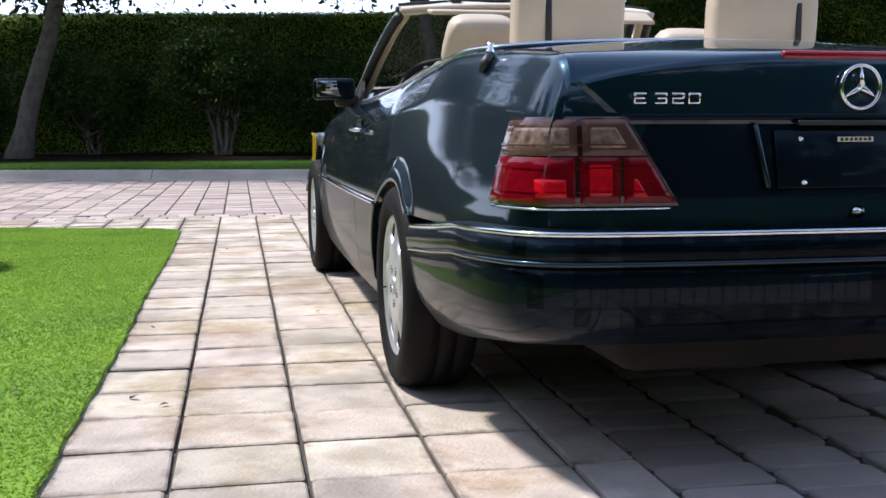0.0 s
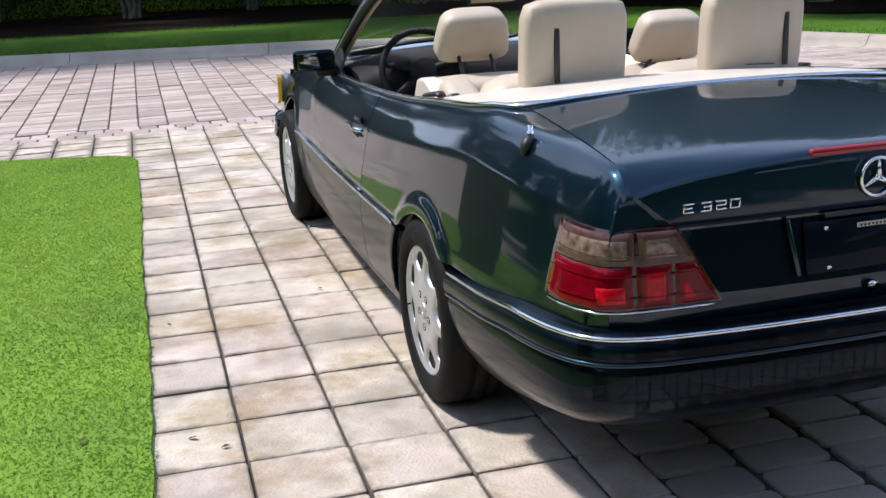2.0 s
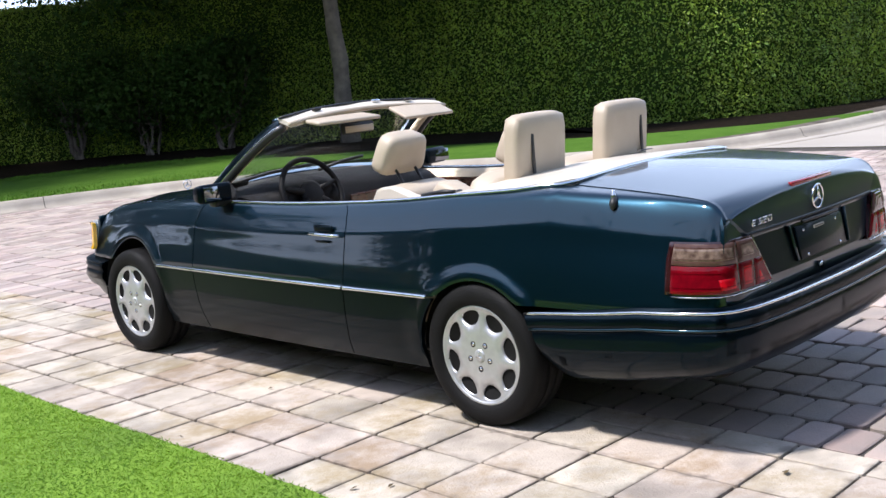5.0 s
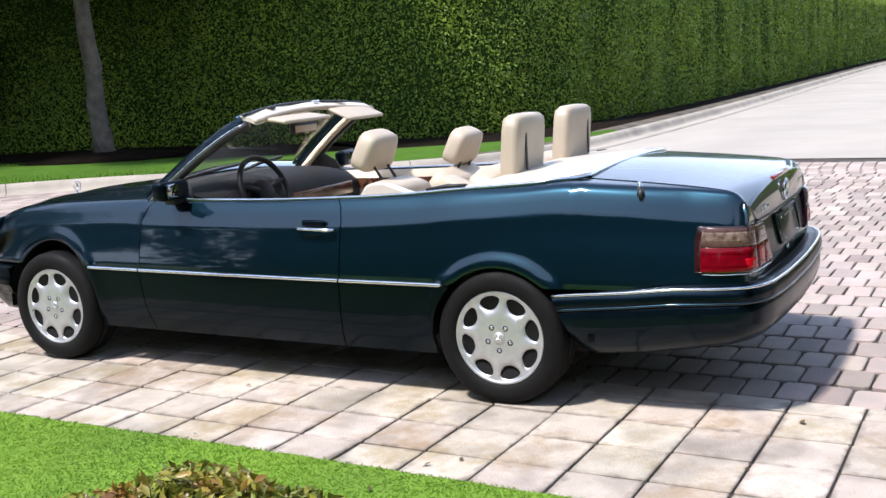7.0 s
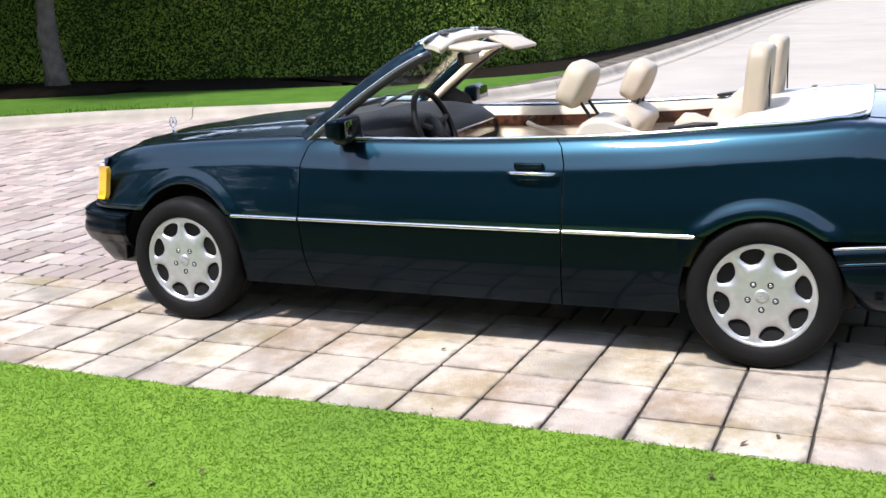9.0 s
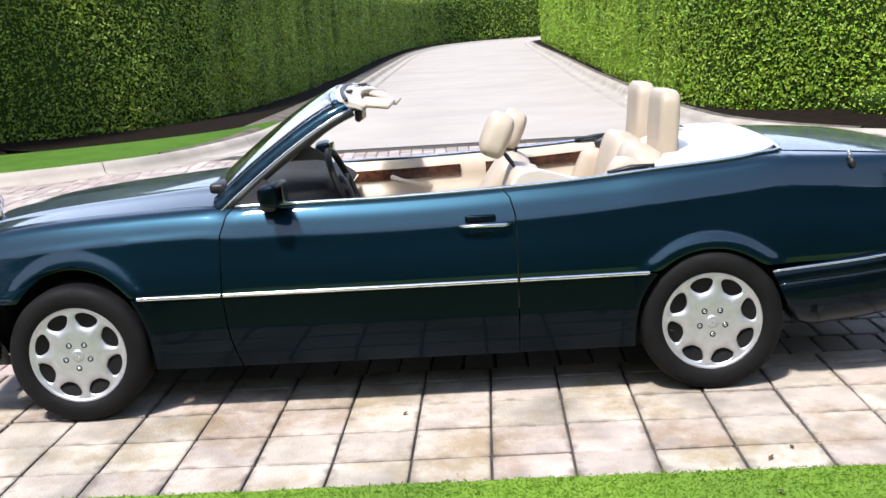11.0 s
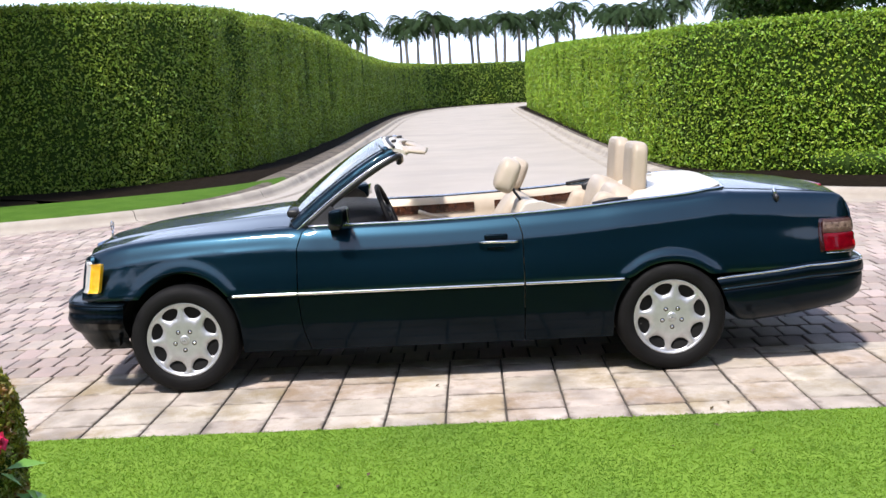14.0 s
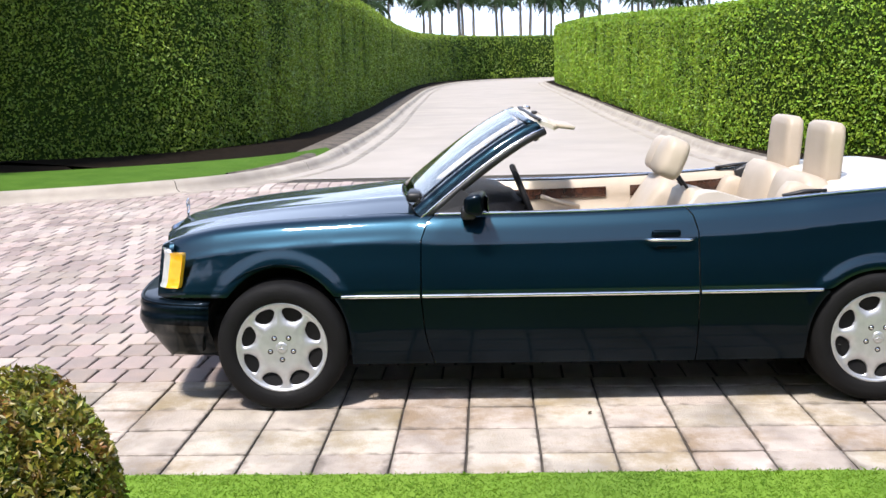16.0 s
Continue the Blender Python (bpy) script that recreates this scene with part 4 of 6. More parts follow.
IN = (0.018, 0, 0)
MID = 0.533
fend_y = np.r_[np.linspace(2.068 + 0.003, 2.36, 9), arch_stations(WB, 0.318)[1:-1], np.linspace(3.036, 3.30, 9)]
up = lambda y: np.maximum(arch_low(y), MID + 0.004)
top = lambda y: 9.0
fenders = both("front_fender", side_sheet(fend_y, up, top, 44, 0, None, lambda z: gap_front(z) + 0.003), IN, PAINT, "dark teal front fender")
doors = both("door", side_sheet(np.linspace(0.807 + 0.003, 2.068 - 0.003, 30), up, top, 44, 0, lambda z: gap_front(z) - 0.003, lambda z: gap_rear(z) + 0.003), IN, PAINT, "closed dark teal door")
quart_y = np.r_[np.r_[-1.05, -1.045, -1.035, -1.02, -1.0, -0.98], np.linspace(-0.955, -0.36, 20), arch_stations(0, 0.322)[1:-1], np.linspace(0.35, 0.807 - 0.003, 9)]
quarter = side_sheet(quart_y, up, top, 46, 0, lambda z: gap_rear(z) - 0.003, None)
quarter[:, :, 1] += 0.012 * smoothstep(0.785, 0.866, quarter[:, :, 2]) * smoothstep(-0.97, -1.05, quarter[:, :, 1])
quarters = both("rear_quarter", quarter, IN, PAINT, "dark teal rear quarter panel")

# lower cladding, a little proud, under the bright moulding
low = arch_low
clad_top = lambda y: MID - 0.004
both("sill_cladding", side_sheet(np.r_[np.linspace(2.071, 2.39, 8), 2.396, np.linspace(2.398, 2.46, 8)], lambda y: min(float(low(y)), MID - 0.008), clad_top, 9, 0.006, None, lambda z: gap_front(z) + 0.003), IN, CLAD)
both("door_cladding", side_sheet(np.linspace(0.810, 2.065, 20), low, clad_top, 9, 0.006, lambda z: gap_front(z) - 0.003, lambda z: gap_rear(z) + 0.003), IN, CLAD)
both("quarter_cladding", side_sheet(np.r_[np.linspace(0.23, 0.3215, 9), 0.324, np.linspace(0.33, 0.804, 8)], lambda y: min(float(low(y)), MID - 0.008), clad_top, 9, 0.006, lambda z: gap_rear(z) - 0.003, None), IN, CLAD)


# bright side mouldings
def strip(y0, y1, n=12):
    rows = []
    for y in np.linspace(y0, y1, n):
        x, z = section(y)
        w = float(np.interp(MID, z, x)) + bulge(y, MID) * 0.3 + 0.008
        rows.append([(-(w + o), y, MID + dz) for o, dz in ((0.0, -0.009), (0.006, -0.007), (0.008, 0.0), (0.006, 0.006), (0.0, 0.008))])
    return np.array(rows)


for y0, y1 in ((0.262, 0.802), (0.813, 2.062), (2.073, 2.432)):
    both("side_moulding", strip(y0, y1), (0.008, 0, 0), CHROME, "bright chrome side moulding")

# hood
HC = ([2.12, 2.2, 2.52, 2.88, 3.10, 3.244, 3.33, 3.375], [0.955, 0.952, 0.921, 0.886, 0.858, 0.833, 0.808, 0.785])
rows = []
for v in np.linspace(0, 1, 30):
    row = []
    for u in np.linspace(-1, 1, 41):
        front = 3.375 - 0.105 * abs(u) ** 2.4
        back = 2.19 - 0.10 * u * u
        y = back + (front - back) * v
        xe, ze, zc = float(cs(*XE, y)) - 0.004, float(cs(*ZB, y)), float(cs(*HC, min(y, 3.375)))
        a = abs(u)
        s = 1 - a ** 2.1
        ridge = 0.006 * math.exp(-((a - 0.60) / 0.05) ** 2) + 0.008 * math.exp(-(a / 0.10) ** 2) * v
        row.append((u * xe, y, ze + (zc - ze) * s + ridge - 0.012 * smoothstep(0.93, 1.0, v)))
    rows.append(row)
panel("hood", np.array(rows), (0, 0, -0.018), PAINT, car, "long dark teal hood")

# cowl under the windscreen with black grille
rows = [[(u * 0.70, 2.19 - 0.10 * u * u - 0.004 - 0.16 * v, 0.945 - 0.05 * abs(u) ** 3 - 0.02 * v) for u in np.linspace(-1, 1, 25)] for v in np.linspace(0, 1, 5)]
panel("cowl", np.array(rows), (0, 0, -0.02), BLACK, car, "black ventilation cowl")
for x0, x1 in ((-0.62, 0.05), (0.10, 0.42)):
    part("wiper", tube([(x0, 2.06 - 0.10 * x0 * x0, 0.955), ((x0 + x1) / 2, 2.035, 0.985), (x1, 2.015, 1.0)], 0.010, 8), BLACK, car)
part("wiper_base", box(0.20, 0.07, 0.045, (-0.50, 2.10, 0.955), 0.015), BLACK, car)

# front face: panel, grille, lamps
rows = []
for z in np.linspace(0.55, 0.775, 6):
    rows.append([(x, 3.345 - 0.085 * abs(x / 0.72) ** 3 - 0.10 * (z - 0.55), z) for x in np.linspace(-0.72, 0.72, 25)])
panel("nose_panel", np.array(rows), (0, -0.02, 0), PAINT, car)
part("grille_frame", tube([(-0.22, 3.375, 0.575), (-0.235, 3.365, 0.70), (-0.225, 3.35, 0.785), (0.225, 3.35, 0.785), (0.235, 3.365, 0.70), (0.22, 3.375, 0.575)], 0.011, 8), CHROME, car)
for k in range(6):
    part("grille_slat", box(0.44, 0.012, 0.007, (0, 3.362, 0.60 + k * 0.03), 0.002), CHROME, car)
part("grille_back", box(0.44, 0.02, 0.2, (0, 3.335, 0.68)), BLACK, car)


def lamp_loft(plan, z0, z1, rake, thick, ribs=0, nz=9):
    """A lens along a plan line from z0 to z1, leaning back by rake, with level ribs."""
    plan = resample(plan, 0.02)
    d = np.gradient(plan, axis=0)
    d /= np.linalg.norm(d, axis=1)[:, None]
    nrm = np.stack([d[:, 1], -d[:, 0]], 1)
    rows = []
    for i, (p, nn) in enumerate(zip(plan, nrm)):
        row = []
        for t in np.linspace(0, 1, nz):
            z = z0 + (z1 - z0) * t
            rb = 0.004 * abs(math.sin(math.pi * ribs * t)) if ribs else 0.0
            edge = 0.008 * (1 - smoothstep(0, 0.08, min(t, 1 - t)))
            o = thick - edge + rb
            row.append((p[0] + nn[0] * o, p[1] + nn[1] * o + rake * t, z))
        rows.append(row)
    return np.array(rows)


for sg in (1, -1):
    def mir(P):
        return np.array(P) * np.array([sg, 1, 1])
    lens = lamp_loft([(-0.74, 3.292), (-0.66, 3.322), (-0.50, 3.345), (-0.36, 3.355)], 0.585, 0.75, -0.03, 0.012)
    panel("headlamp", mir(lens), np.array((0, -0.03, 0)), CLEAR, car, "clear headlamp lens")
    lens = lamp_loft([(-0.818, 3.185), (-0.806, 3.232), (-0.775, 3.272), (-0.743, 3.291)], 0.585, 0.748, -0.03, 0.008)
    panel("indicator", mir(lens[:int(len(lens) * 0.62)]), np.array((sg * 0.02, -0.01, 0)), AMBER, car, "amber indicator lens")
    panel("indicator_edge", mir(lens[int(len(lens) * 0.62) - 1:]), np.array((sg * 0.02, -0.01, 0)), CLEAR, car, "clear lens edge")

# hood star
ring = [(0.030 * math.cos(a), 3.33, 0.872 + 0.030 * math.sin(a)) for a in np.linspace(0, 2 * math.pi, 28, endpoint=False)]
orn = part("hood_ornament", tube(ring, 0.003, 6, closed=True, up=(0, 1, 0)), CHROME, car, "chrome ring ornament")
for a in (90, 210, 330):
    part("spoke", tube([(0, 3.33, 0.872), (0.029 * math.cos(radians(a)), 3.33, 0.872 + 0.029 * math.sin(radians(a)))], [0.005, 0.0015], 6), CHROME, orn)
part("stem", tube([(0, 3.335, 0.80), (0, 3.33, 0.843)], [0.008, 0.005], 8), CHROME, orn)


# bumpers
def bumper(plan, prof, step=0.03, reach=0.0):
    """prof(s) gives (offset outwards, z) points for the share s of the path from the car's middle (0) to its end (1)."""
    plan = resample(plan, step)
    d = np.gradient(plan, axis=0)
    d /= np.linalg.norm(d, axis=1)[:, None]
    nrm = np.stack([d[:, 1], -d[:, 0]], 1)
    n = len(plan)
    rows = []
    for i in range(n):
        s = abs(2 * i / (n - 1) - 1)
        far = reach * float(smoothstep(0.80, 1.0, s))
        rows.append([(plan[i][0] + nrm[i][0] * o, plan[i][1] + nrm[i][1] * o + far * min(max((z - 0.35) / 0.15, 0), 1), z) for o, z in prof(s)])
    return np.array(rows)


rear_half = [(-0.828, -0.322), (-0.826, -0.55), (-0.812, -0.80), (-0.790, -0.94), (-0.752, -1.035), (-0.69, -1.088), (-0.58, -1.118), (-0.30, -1.140), (0.0, -1.146)]
rear_plan = rear_half + [(-x, y) for x, y in rear_half[-2::-1]]


def rear_prof(s):
    t = np.interp(s, [0, 0.55, 0.70, 1.0], [0.562, 0.562, 0.556, 0.508])
    b = np.interp(s, [0, 0.50, 0.62, 0.78, 0.93, 0.975, 1.0], [0.322, 0.320, 0.302, 0.268, 0.248, 0.268, 0.330])
    g = t - 0.068
    mid = (g + b) / 2
    return [(-0.05, t + 0.004), (-0.004, t + 0.006), (0.014, t - 0.004), (0.024, t - 0.026), (0.027, t - 0.046), (0.022, g + 0.004), (0.010, g),
            (0.014, g - 0.006), (0.020, g - 0.02), (0.018, mid), (0.004, mid - 0.04), (-0.028, b + 0.015), (-0.05, b), (-0.10, b - 0.003)]


rb = bumper(rear_plan, rear_prof, 0.03, 0.068)
bump_r = panel("rear_bumper", rb, (0, 0, 0), BUMPER, car, "dark teal rear bumper with chrome strip")


def bumper_line(plan, prof, k, lift, radius, reach=0.0):
    P = bumper(plan, prof, 0.03, reach)
    pts = [Vector(p[k]) + Vector((0, 0, lift)) for p in P]
    return tube(pts, radius, 8)


part("chrome_strip", bumper_line(rear_plan, rear_prof, 2, 0.0, 0.0068, 0.068), CHROME, bump_r, "chrome strip")
part("lower_bead", bumper_line(rear_plan, rear_prof, 5, 0.0, 0.0060, 0.068), PAINT, bump_r, "glossy lower bead")

front_half = [(-0.828, 3.045), (-0.826, 3.12), (-0.815, 3.22), (-0.785, 3.31), (-0.72, 3.368), (-0.60, 3.402), (-0.30, 3.432), (0.0, 3.44)]
front_plan = [(-x, y) for x, y in front_half] + front_half[-2::-1]


def front_prof(s):
    t = np.interp(s, [0, 0.55, 1.0], [0.535, 0.532, 0.510])
    b = np.interp(s, [0, 0.5, 0.72, 0.80, 1.0], [0.235, 0.235, 0.240, 0.245, 0.245])
    g = t - 0.048
    return [(-0.06, t + 0.006), (-0.008, t + 0.006), (0.012, t - 0.004), (0.022, t - 0.030), (0.014, g), (0.022, g - 0.012), (0.030, g - 0.05), (0.028, 0.42),
            (0.006, 0.372), (-0.03, 0.345), (-0.055, 0.30), (-0.085, b + 0.02), (-0.10, b), (-0.16, b)]


bump_f = panel("front_bumper", bumper(front_plan, front_prof), (0, 0, 0), BUMPER, car, "dark teal front bumper")
part("chrome_strip", bumper_line(front_plan, front_prof, 2, 0.001, 0.006), CLAD, bump_f)

# rear face behind lamps and below the lid
rows = []
for t in np.linspace(0, 1, 12):
    row = []
    for x in np.linspace(-0.690, 0.690, 61):
        a = abs(x)
        zt = float(np.interp(a, [0, 0.59, 0.640, 0.650, 0.662, 0.678, 0.690], [0.885, 0.900, 0.899, 0.880, 0.850, 0.815, 0.765]))
        z = 0.545 + t * (zt - 0.545)
        yo = float(np.interp(z, [0.545, 0.60, 0.72, 0.785], [-0.022, -0.018, -0.008, 0.0])) * float(smoothstep(0.69, 0.60, a)) + float(np.interp(z, [0.785, 0.83, 0.866, 0.90], [0.0, 0.005, 0.013, 0.037]))
        row.append((x, -1.050 + yo, z))
    rows.append(row)
panel("tail_panel", np.array(rows), (0, 0.012, 0), PAINT, car, "dark teal tail panel")

# tail lamps: one dark shell flush with the body, two clear cells above, three red cells below, slanted inner end
LAMP_LINE = resample([(-0.766, -0.880), (-0.762, -0.935), (-0.748, -0.985), (-0.708, -1.034), (-0.60, -1.056), (-0.42, -1.068)], 0.006)


def lamp_patch(z0, z1, x0, x1, out, nz, edge=0.004):
    """Patch of the lamp's face between two heights and two plan shares, standing out from the shell; x0, x1 give the plan x at the foot and the slant inwards."""
    sx, sz = section(-0.93)
    rows = []
    for t in np.linspace(0, 1, nz):
        z = z0 + (z1 - z0) * t
        lean = (float(np.interp(0.615, sz, sx)) - float(np.interp(z, sz, sx))) * 1.25
        line = LAMP_LINE * np.array([1 - lean / 0.76, 1.0])
        line[:, 1] += 0.055 * (z - 0.615) - 0.022 * smoothstep(-0.74, -0.70, line[:, 0])
        lo = line[0, 0] if x0 is None else x0[0] + x0[1] * (z - 0.615)
        hi = x1[0] + x1[1] * (z - 0.615)
        s = np.r_[0, np.cumsum(np.linalg.norm(np.diff(line, axis=0), axis=1))]
        k = np.argmax(line[:, 0])
        sa = float(np.interp(lo, line[:k + 1, 0], s[:k + 1])) if x0 is not None else 0.0
        sb = float(np.interp(hi, line[:k + 1, 0], s[:k + 1]))
        q = np.linspace(sa, sb, 26)
        px, py = np.interp(q, s, line[:, 0]), np.interp(q, s, line[:, 1])
        d = np.stack([np.gradient(px), np.gradient(py)], 1)
        d /= np.linalg.norm(d, axis=1)[:, None]
        rim = np.minimum(np.minimum(q - sa, sb - q) / 0.012, min(t, 1 - t) * (z1 - z0) / 0.008)
        o = out - edge * (1 - smoothstep(0, 1, rim))
        rows.append([(x + dd[1] * oo, y - dd[0] * oo, z) for x, y, dd, oo in zip(px, py, d, o)])
    return np.array(rows)


INNER = (-0.420, -0.60)
for sg in (1, -1):
    flip = np.array([sg, 1, 1])
    lamp = panel("tail_lamp", lamp_patch(0.612, 0.796, None, INNER, 0.004, 14) * flip, (0, 0.03, 0), LAMPSHELL, car, "ribbed tail lamp, clear above and red below")
    for name, z0, z1, x0, x1, mt, lab in (
            ("clear_cell", 0.716, 0.790, None, (-0.634, 0.0), SMOKE, "clear ribbed lens"), ("clear_cell", 0.716, 0.790, (-0.624, 0.0), (-0.428, -0.60), SMOKE, "clear ribbed lens"),
            ("red_cell", 0.618, 0.713, None, (-0.640, 0.0), RED, "red ribbed lens"), ("red_cell", 0.618, 0.713, (-0.630, 0.0), (-0.546, 0.0), RED, "red ribbed lens"),
            ("red_cell", 0.618, 0.713, (-0.538, 0.0), (-0.428, -0.60), RED, "red ribbed lens")):
        cell = panel(name, lamp_patch(z0, z1, x0, x1, 0.0095, 12) * flip, (0, 0.005, 0), mt, lamp, lab)
        # brighter patch laid on each cell, painting the glow behind the lens
        if name == "red_cell":
            a = (-0.715, 0.0) if x0 is None else (x0[0] + 0.012, x0[1])
            b = (x1[0] - (0.012 if x1[1] == 0 else 0.045), x1[1])
            tall = 0.704 if x0 is not None and x1[1] == 0 else 0.672
            panel("reflector", lamp_patch(0.627, tall, a, b, 0.0112, 8) * flip, (0, 0.004, 0), REDLIT, cell, "bright red patch coloured as the glow in the lens")
        else:
            a = (-0.735, 0.0) if x0 is None else (x0[0] + 0.010, x0[1])
            b = (x1[0] - (0.010 if x1[1] == 0 else 0.026), x1[1])
            panel("reflector", lamp_patch(0.728, 0.778, a, b, 0.0112, 8) * flip, (0, 0.004, 0), CLEARLIT, cell, "bright pale patch coloured as the glow in the clear lens")
    for z in (0.641, 0.690, 0.737):
        rib = lamp_patch(z, z + 0.0025, None, (-0.432, -0.60), 0.0128, 3, 0.0005)
        panel("rib", rib * flip, (0, 0.003, 0), RED if z < 0.71 else SMOKE, lamp)
    # chrome line added in place of the highlight on the panel edge below
    glint_line = [tuple(np.array(p) * flip) for p in lamp_patch(0.606, 0.610, None, (-0.42, 0.0), 0.005, 2)[0][::3]]
    part("gasket", tube(glint_line, 0.0035, 6), CHROME, lamp, "thin chrome line standing for the panel edge's highlight under the lamp")

# trunk lid: deck, rounded edge, rear face with a recessed plate field
PROF = [(-0.362, 1.012), (-0.50, 1.004), (-0.70, 0.984), (-0.90, 0.958), (-0.985, 0.945), (-1.028, 0.937), (-1.046, 0.930), (-1.055, 0.916), (-1.061, 0.885), (-1.066, 0.84), (-1.070, 0.796)]
prof = resample(PROF, 0.010)
rows = []
for y, z in prof:
    rear = smoothstep(0.945, 0.90, z)
    hw = np.interp(y, [-1.0, -0.362], [0.632, 0.602]) if z > 0.93 else np.interp(z, [0.796, 0.84, 0.885, 0.912, 0.93], [0.537, 0.563, 0.594, 0.616, 0.632])
    edge_drop = max(z - float(cs(*ZB, y)) - 0.003, 0.0) if z > 0.911 else np.interp(z, [0.796, 0.84, 0.885, 0.912], [0.0, 0.020, 0.038, 0.047])
    row = []
    for u in np.linspace(-1, 1, 41):
        a = abs(u)
        drop = edge_drop * a ** (1.9 + 2.1 * rear)
        fwd = 0.014 * a ** 2.5 * smoothstep(-0.85, -1.02, y)
        round_front = 0.0
        row.append((u * hw, y + fwd - round_front, z - drop))
    rows.append(row)
lid = panel("trunk_lid", np.array(rows), (0, 0.004, -0.016), PAINT, car, "dark teal trunk lid")
rows = []
for t in np.linspace(0, 1, 10):
    z = 0.796 - 0.170 * t
    hw = 0.537 - 0.118 * t
    rows.append([(u * hw, -1.060 - 0.034 * t + 0.016 * abs(u) ** 2.5, z) for u in np.linspace(-1, 1, 41)])
panel("lid_lower", np.array(rows), (0, 0.02, 0), CLAD, lid, "recessed lower lid face")
rows = []
for t, o in ((0, -0.010), (0.5, -0.016), (1, -0.010)):
    rows.append([(u * 0.536, -1.062 + o + 0.016 * abs(u) ** 2.5, 0.802 - 0.014 * t) for u in np.linspace(-1, 1, 31)])
panel("lid_ledge", np.array(rows), (0, 0.012, 0), CLAD, lid)
# plate field between two slanted wings
part("plate_field", box(0.40, 0.010, 0.128, (0.0, -1.0815, 0.705), 0.004, rot=(-11, 0, 0)), CLAD, lid, "bare dark number plate field")
for sg in (1, -1):
    bm = box(0.012, 0.016, 0.140, (0, 0, 0), 0.004, rot=(-11, sg * 9, 0))
    bmesh.ops.translate(bm, vec=(sg * 0.232, -1.080, 0.712), verts=bm.verts)
    part("plate_wing", bm, PAINT, lid)
    for dz in (0.045, -0.048):
        part("screw", lathe([(0.0, -0.004), (0.006, -0.004), (0.006, 0.002)], 12, "z"), CHROME, lid, "", pose(sg * 0.14, -1.0875 + 0.2 * dz, 0.703 + dz, 90, 0, 0))
part("plate_tag", box(0.085, 0.004, 0.011, (-0.012, -1.0795, 0.747), 0.001), COVER, lid, "small pale tag with dark bars")
for k in range(7):
    part("tag_bar", box(0.006, 0.003, 0.006, (-0.045 + 0.011 * k, -1.0817, 0.747)), BLACK, lid)
part("plate_lamp", box(0.30, 0.016, 0.012, (0.0, -1.080, 0.782), 0.004), BLACK, lid)
part("lock", lathe([(0.0, -0.012), (0.010, -0.012), (0.013, -0.006), (0.014, 0.004)], 20, "z"), CHROME, car, "round chrome lock", pose(0.0, -1.080, 0.590, 90, 0, 0))
part("brake_light", box(0.345, 0.020, 0.020, (0.0, -1.046, 0.926), 0.006), REDBAR, lid, "long red brake light bar")

# lid badges: ring with three spokes, and the model sign
cz = 0.858
ring = [(0.046 * math.cos(a), -1.0735, cz + 0.046 * math.sin(a)) for a in np.linspace(0, 2 * math.pi, 44, endpoint=False)]
emblem = part("emblem", tube(ring, 0.0045, 8, closed=True, up=(0, 1, 0)), CHROME, lid, "chrome ring emblem with three spokes")
for a in (90, 210, 330):
    c, s = math.cos(radians(a)), math.sin(radians(a))
    part("spoke", tube([(0, -1.075, cz), (0.022 * c, -1.0745, cz + 0.022 * s), (0.045 * c, -1.0735, cz + 0.045 * s)], [0.0085, 0.0055, 0.002], 6), CHROME, emblem)


def sign(strokes, x0, wide, high, parent):
    """A raised letter of narrow bars; strokes run on a unit square."""
    bm = bmesh.new()
    for a, b in strokes:
        ax, az, bx, bz = a[0] * wide, a[1] * high, b[0] * wide, b[1] * high
        ln, ang = math.hypot(bx - ax, bz - az) + 0.0042, math.atan2(bz - az, bx - ax)
        t = box(ln, 0.0042, 0.0042, (0, 0, 0), 0.0012, 1)
        bmesh.ops.rotate(t, cent=(0, 0, 0), matrix=Matrix.Rotation(-ang, 3, "Y"), verts=t.verts)
        bmesh.ops.translate(t, vec=((ax + bx) / 2, 0, (az + bz) / 2), verts=t.verts)
        me = bpy.data.meshes.new("stroke")
        t.to_mesh(me)
        t.free()
        bm.from_mesh(me)
        bpy.data.meshes.remove(me)
    return part("sign_letter", bm, CHROME, parent, "raised chrome letter of the sign E 320", pose(x0, -1.0665, 0.8235, 3, 0, 1.3))


GLYPHS = {"E": [((0, 0), (0, 1)), ((0, 1), (1, 1)), ((0, 0.5), (0.85, 0.5)), ((0, 0), (1, 0))],
          "3": [((0, 1), (1, 1)), ((1, 1), (1, 0)), ((0.25, 0.5), (1, 0.5)), ((0, 0), (1, 0))],
          "2": [((0, 1), (1, 1)), ((1, 1), (1, 0.5)), ((1, 0.5), (0, 0.5)), ((0, 0.5), (0, 0)), ((0, 0), (1, 0))],
          "0": [((0, 0), (0, 1)), ((0, 1), (1, 1)), ((1, 1), (1, 0)), ((1, 0), (0, 0))]}
for ch, x0 in (("E", -0.512), ("3", -0.466), ("2", -0.428), ("0", -0.392)):
    sign(GLYPHS[ch], x0, 0.024, 0.0195, lid)

# antenna: chrome tip over a black cone that stands in for its shadow
part("antenna_base", tube([(-0.728, -0.622, 0.906), (-0.718, -0.620, 0.926), (-0.703, -0.616, 0.952)], [0.006, 0.016, 0.010], 12), BLACK, car)
part("antenna_tip", tube([(-0.705, -0.615, 0.946), (-0.703, -0.613, 0.961), (-0.702, -0.612, 0.966), (-0.701, -0.612, 0.978)], [0.012, 0.010, 0.0065, 0.008], 12), CHROME, car, "short chrome antenna tip")

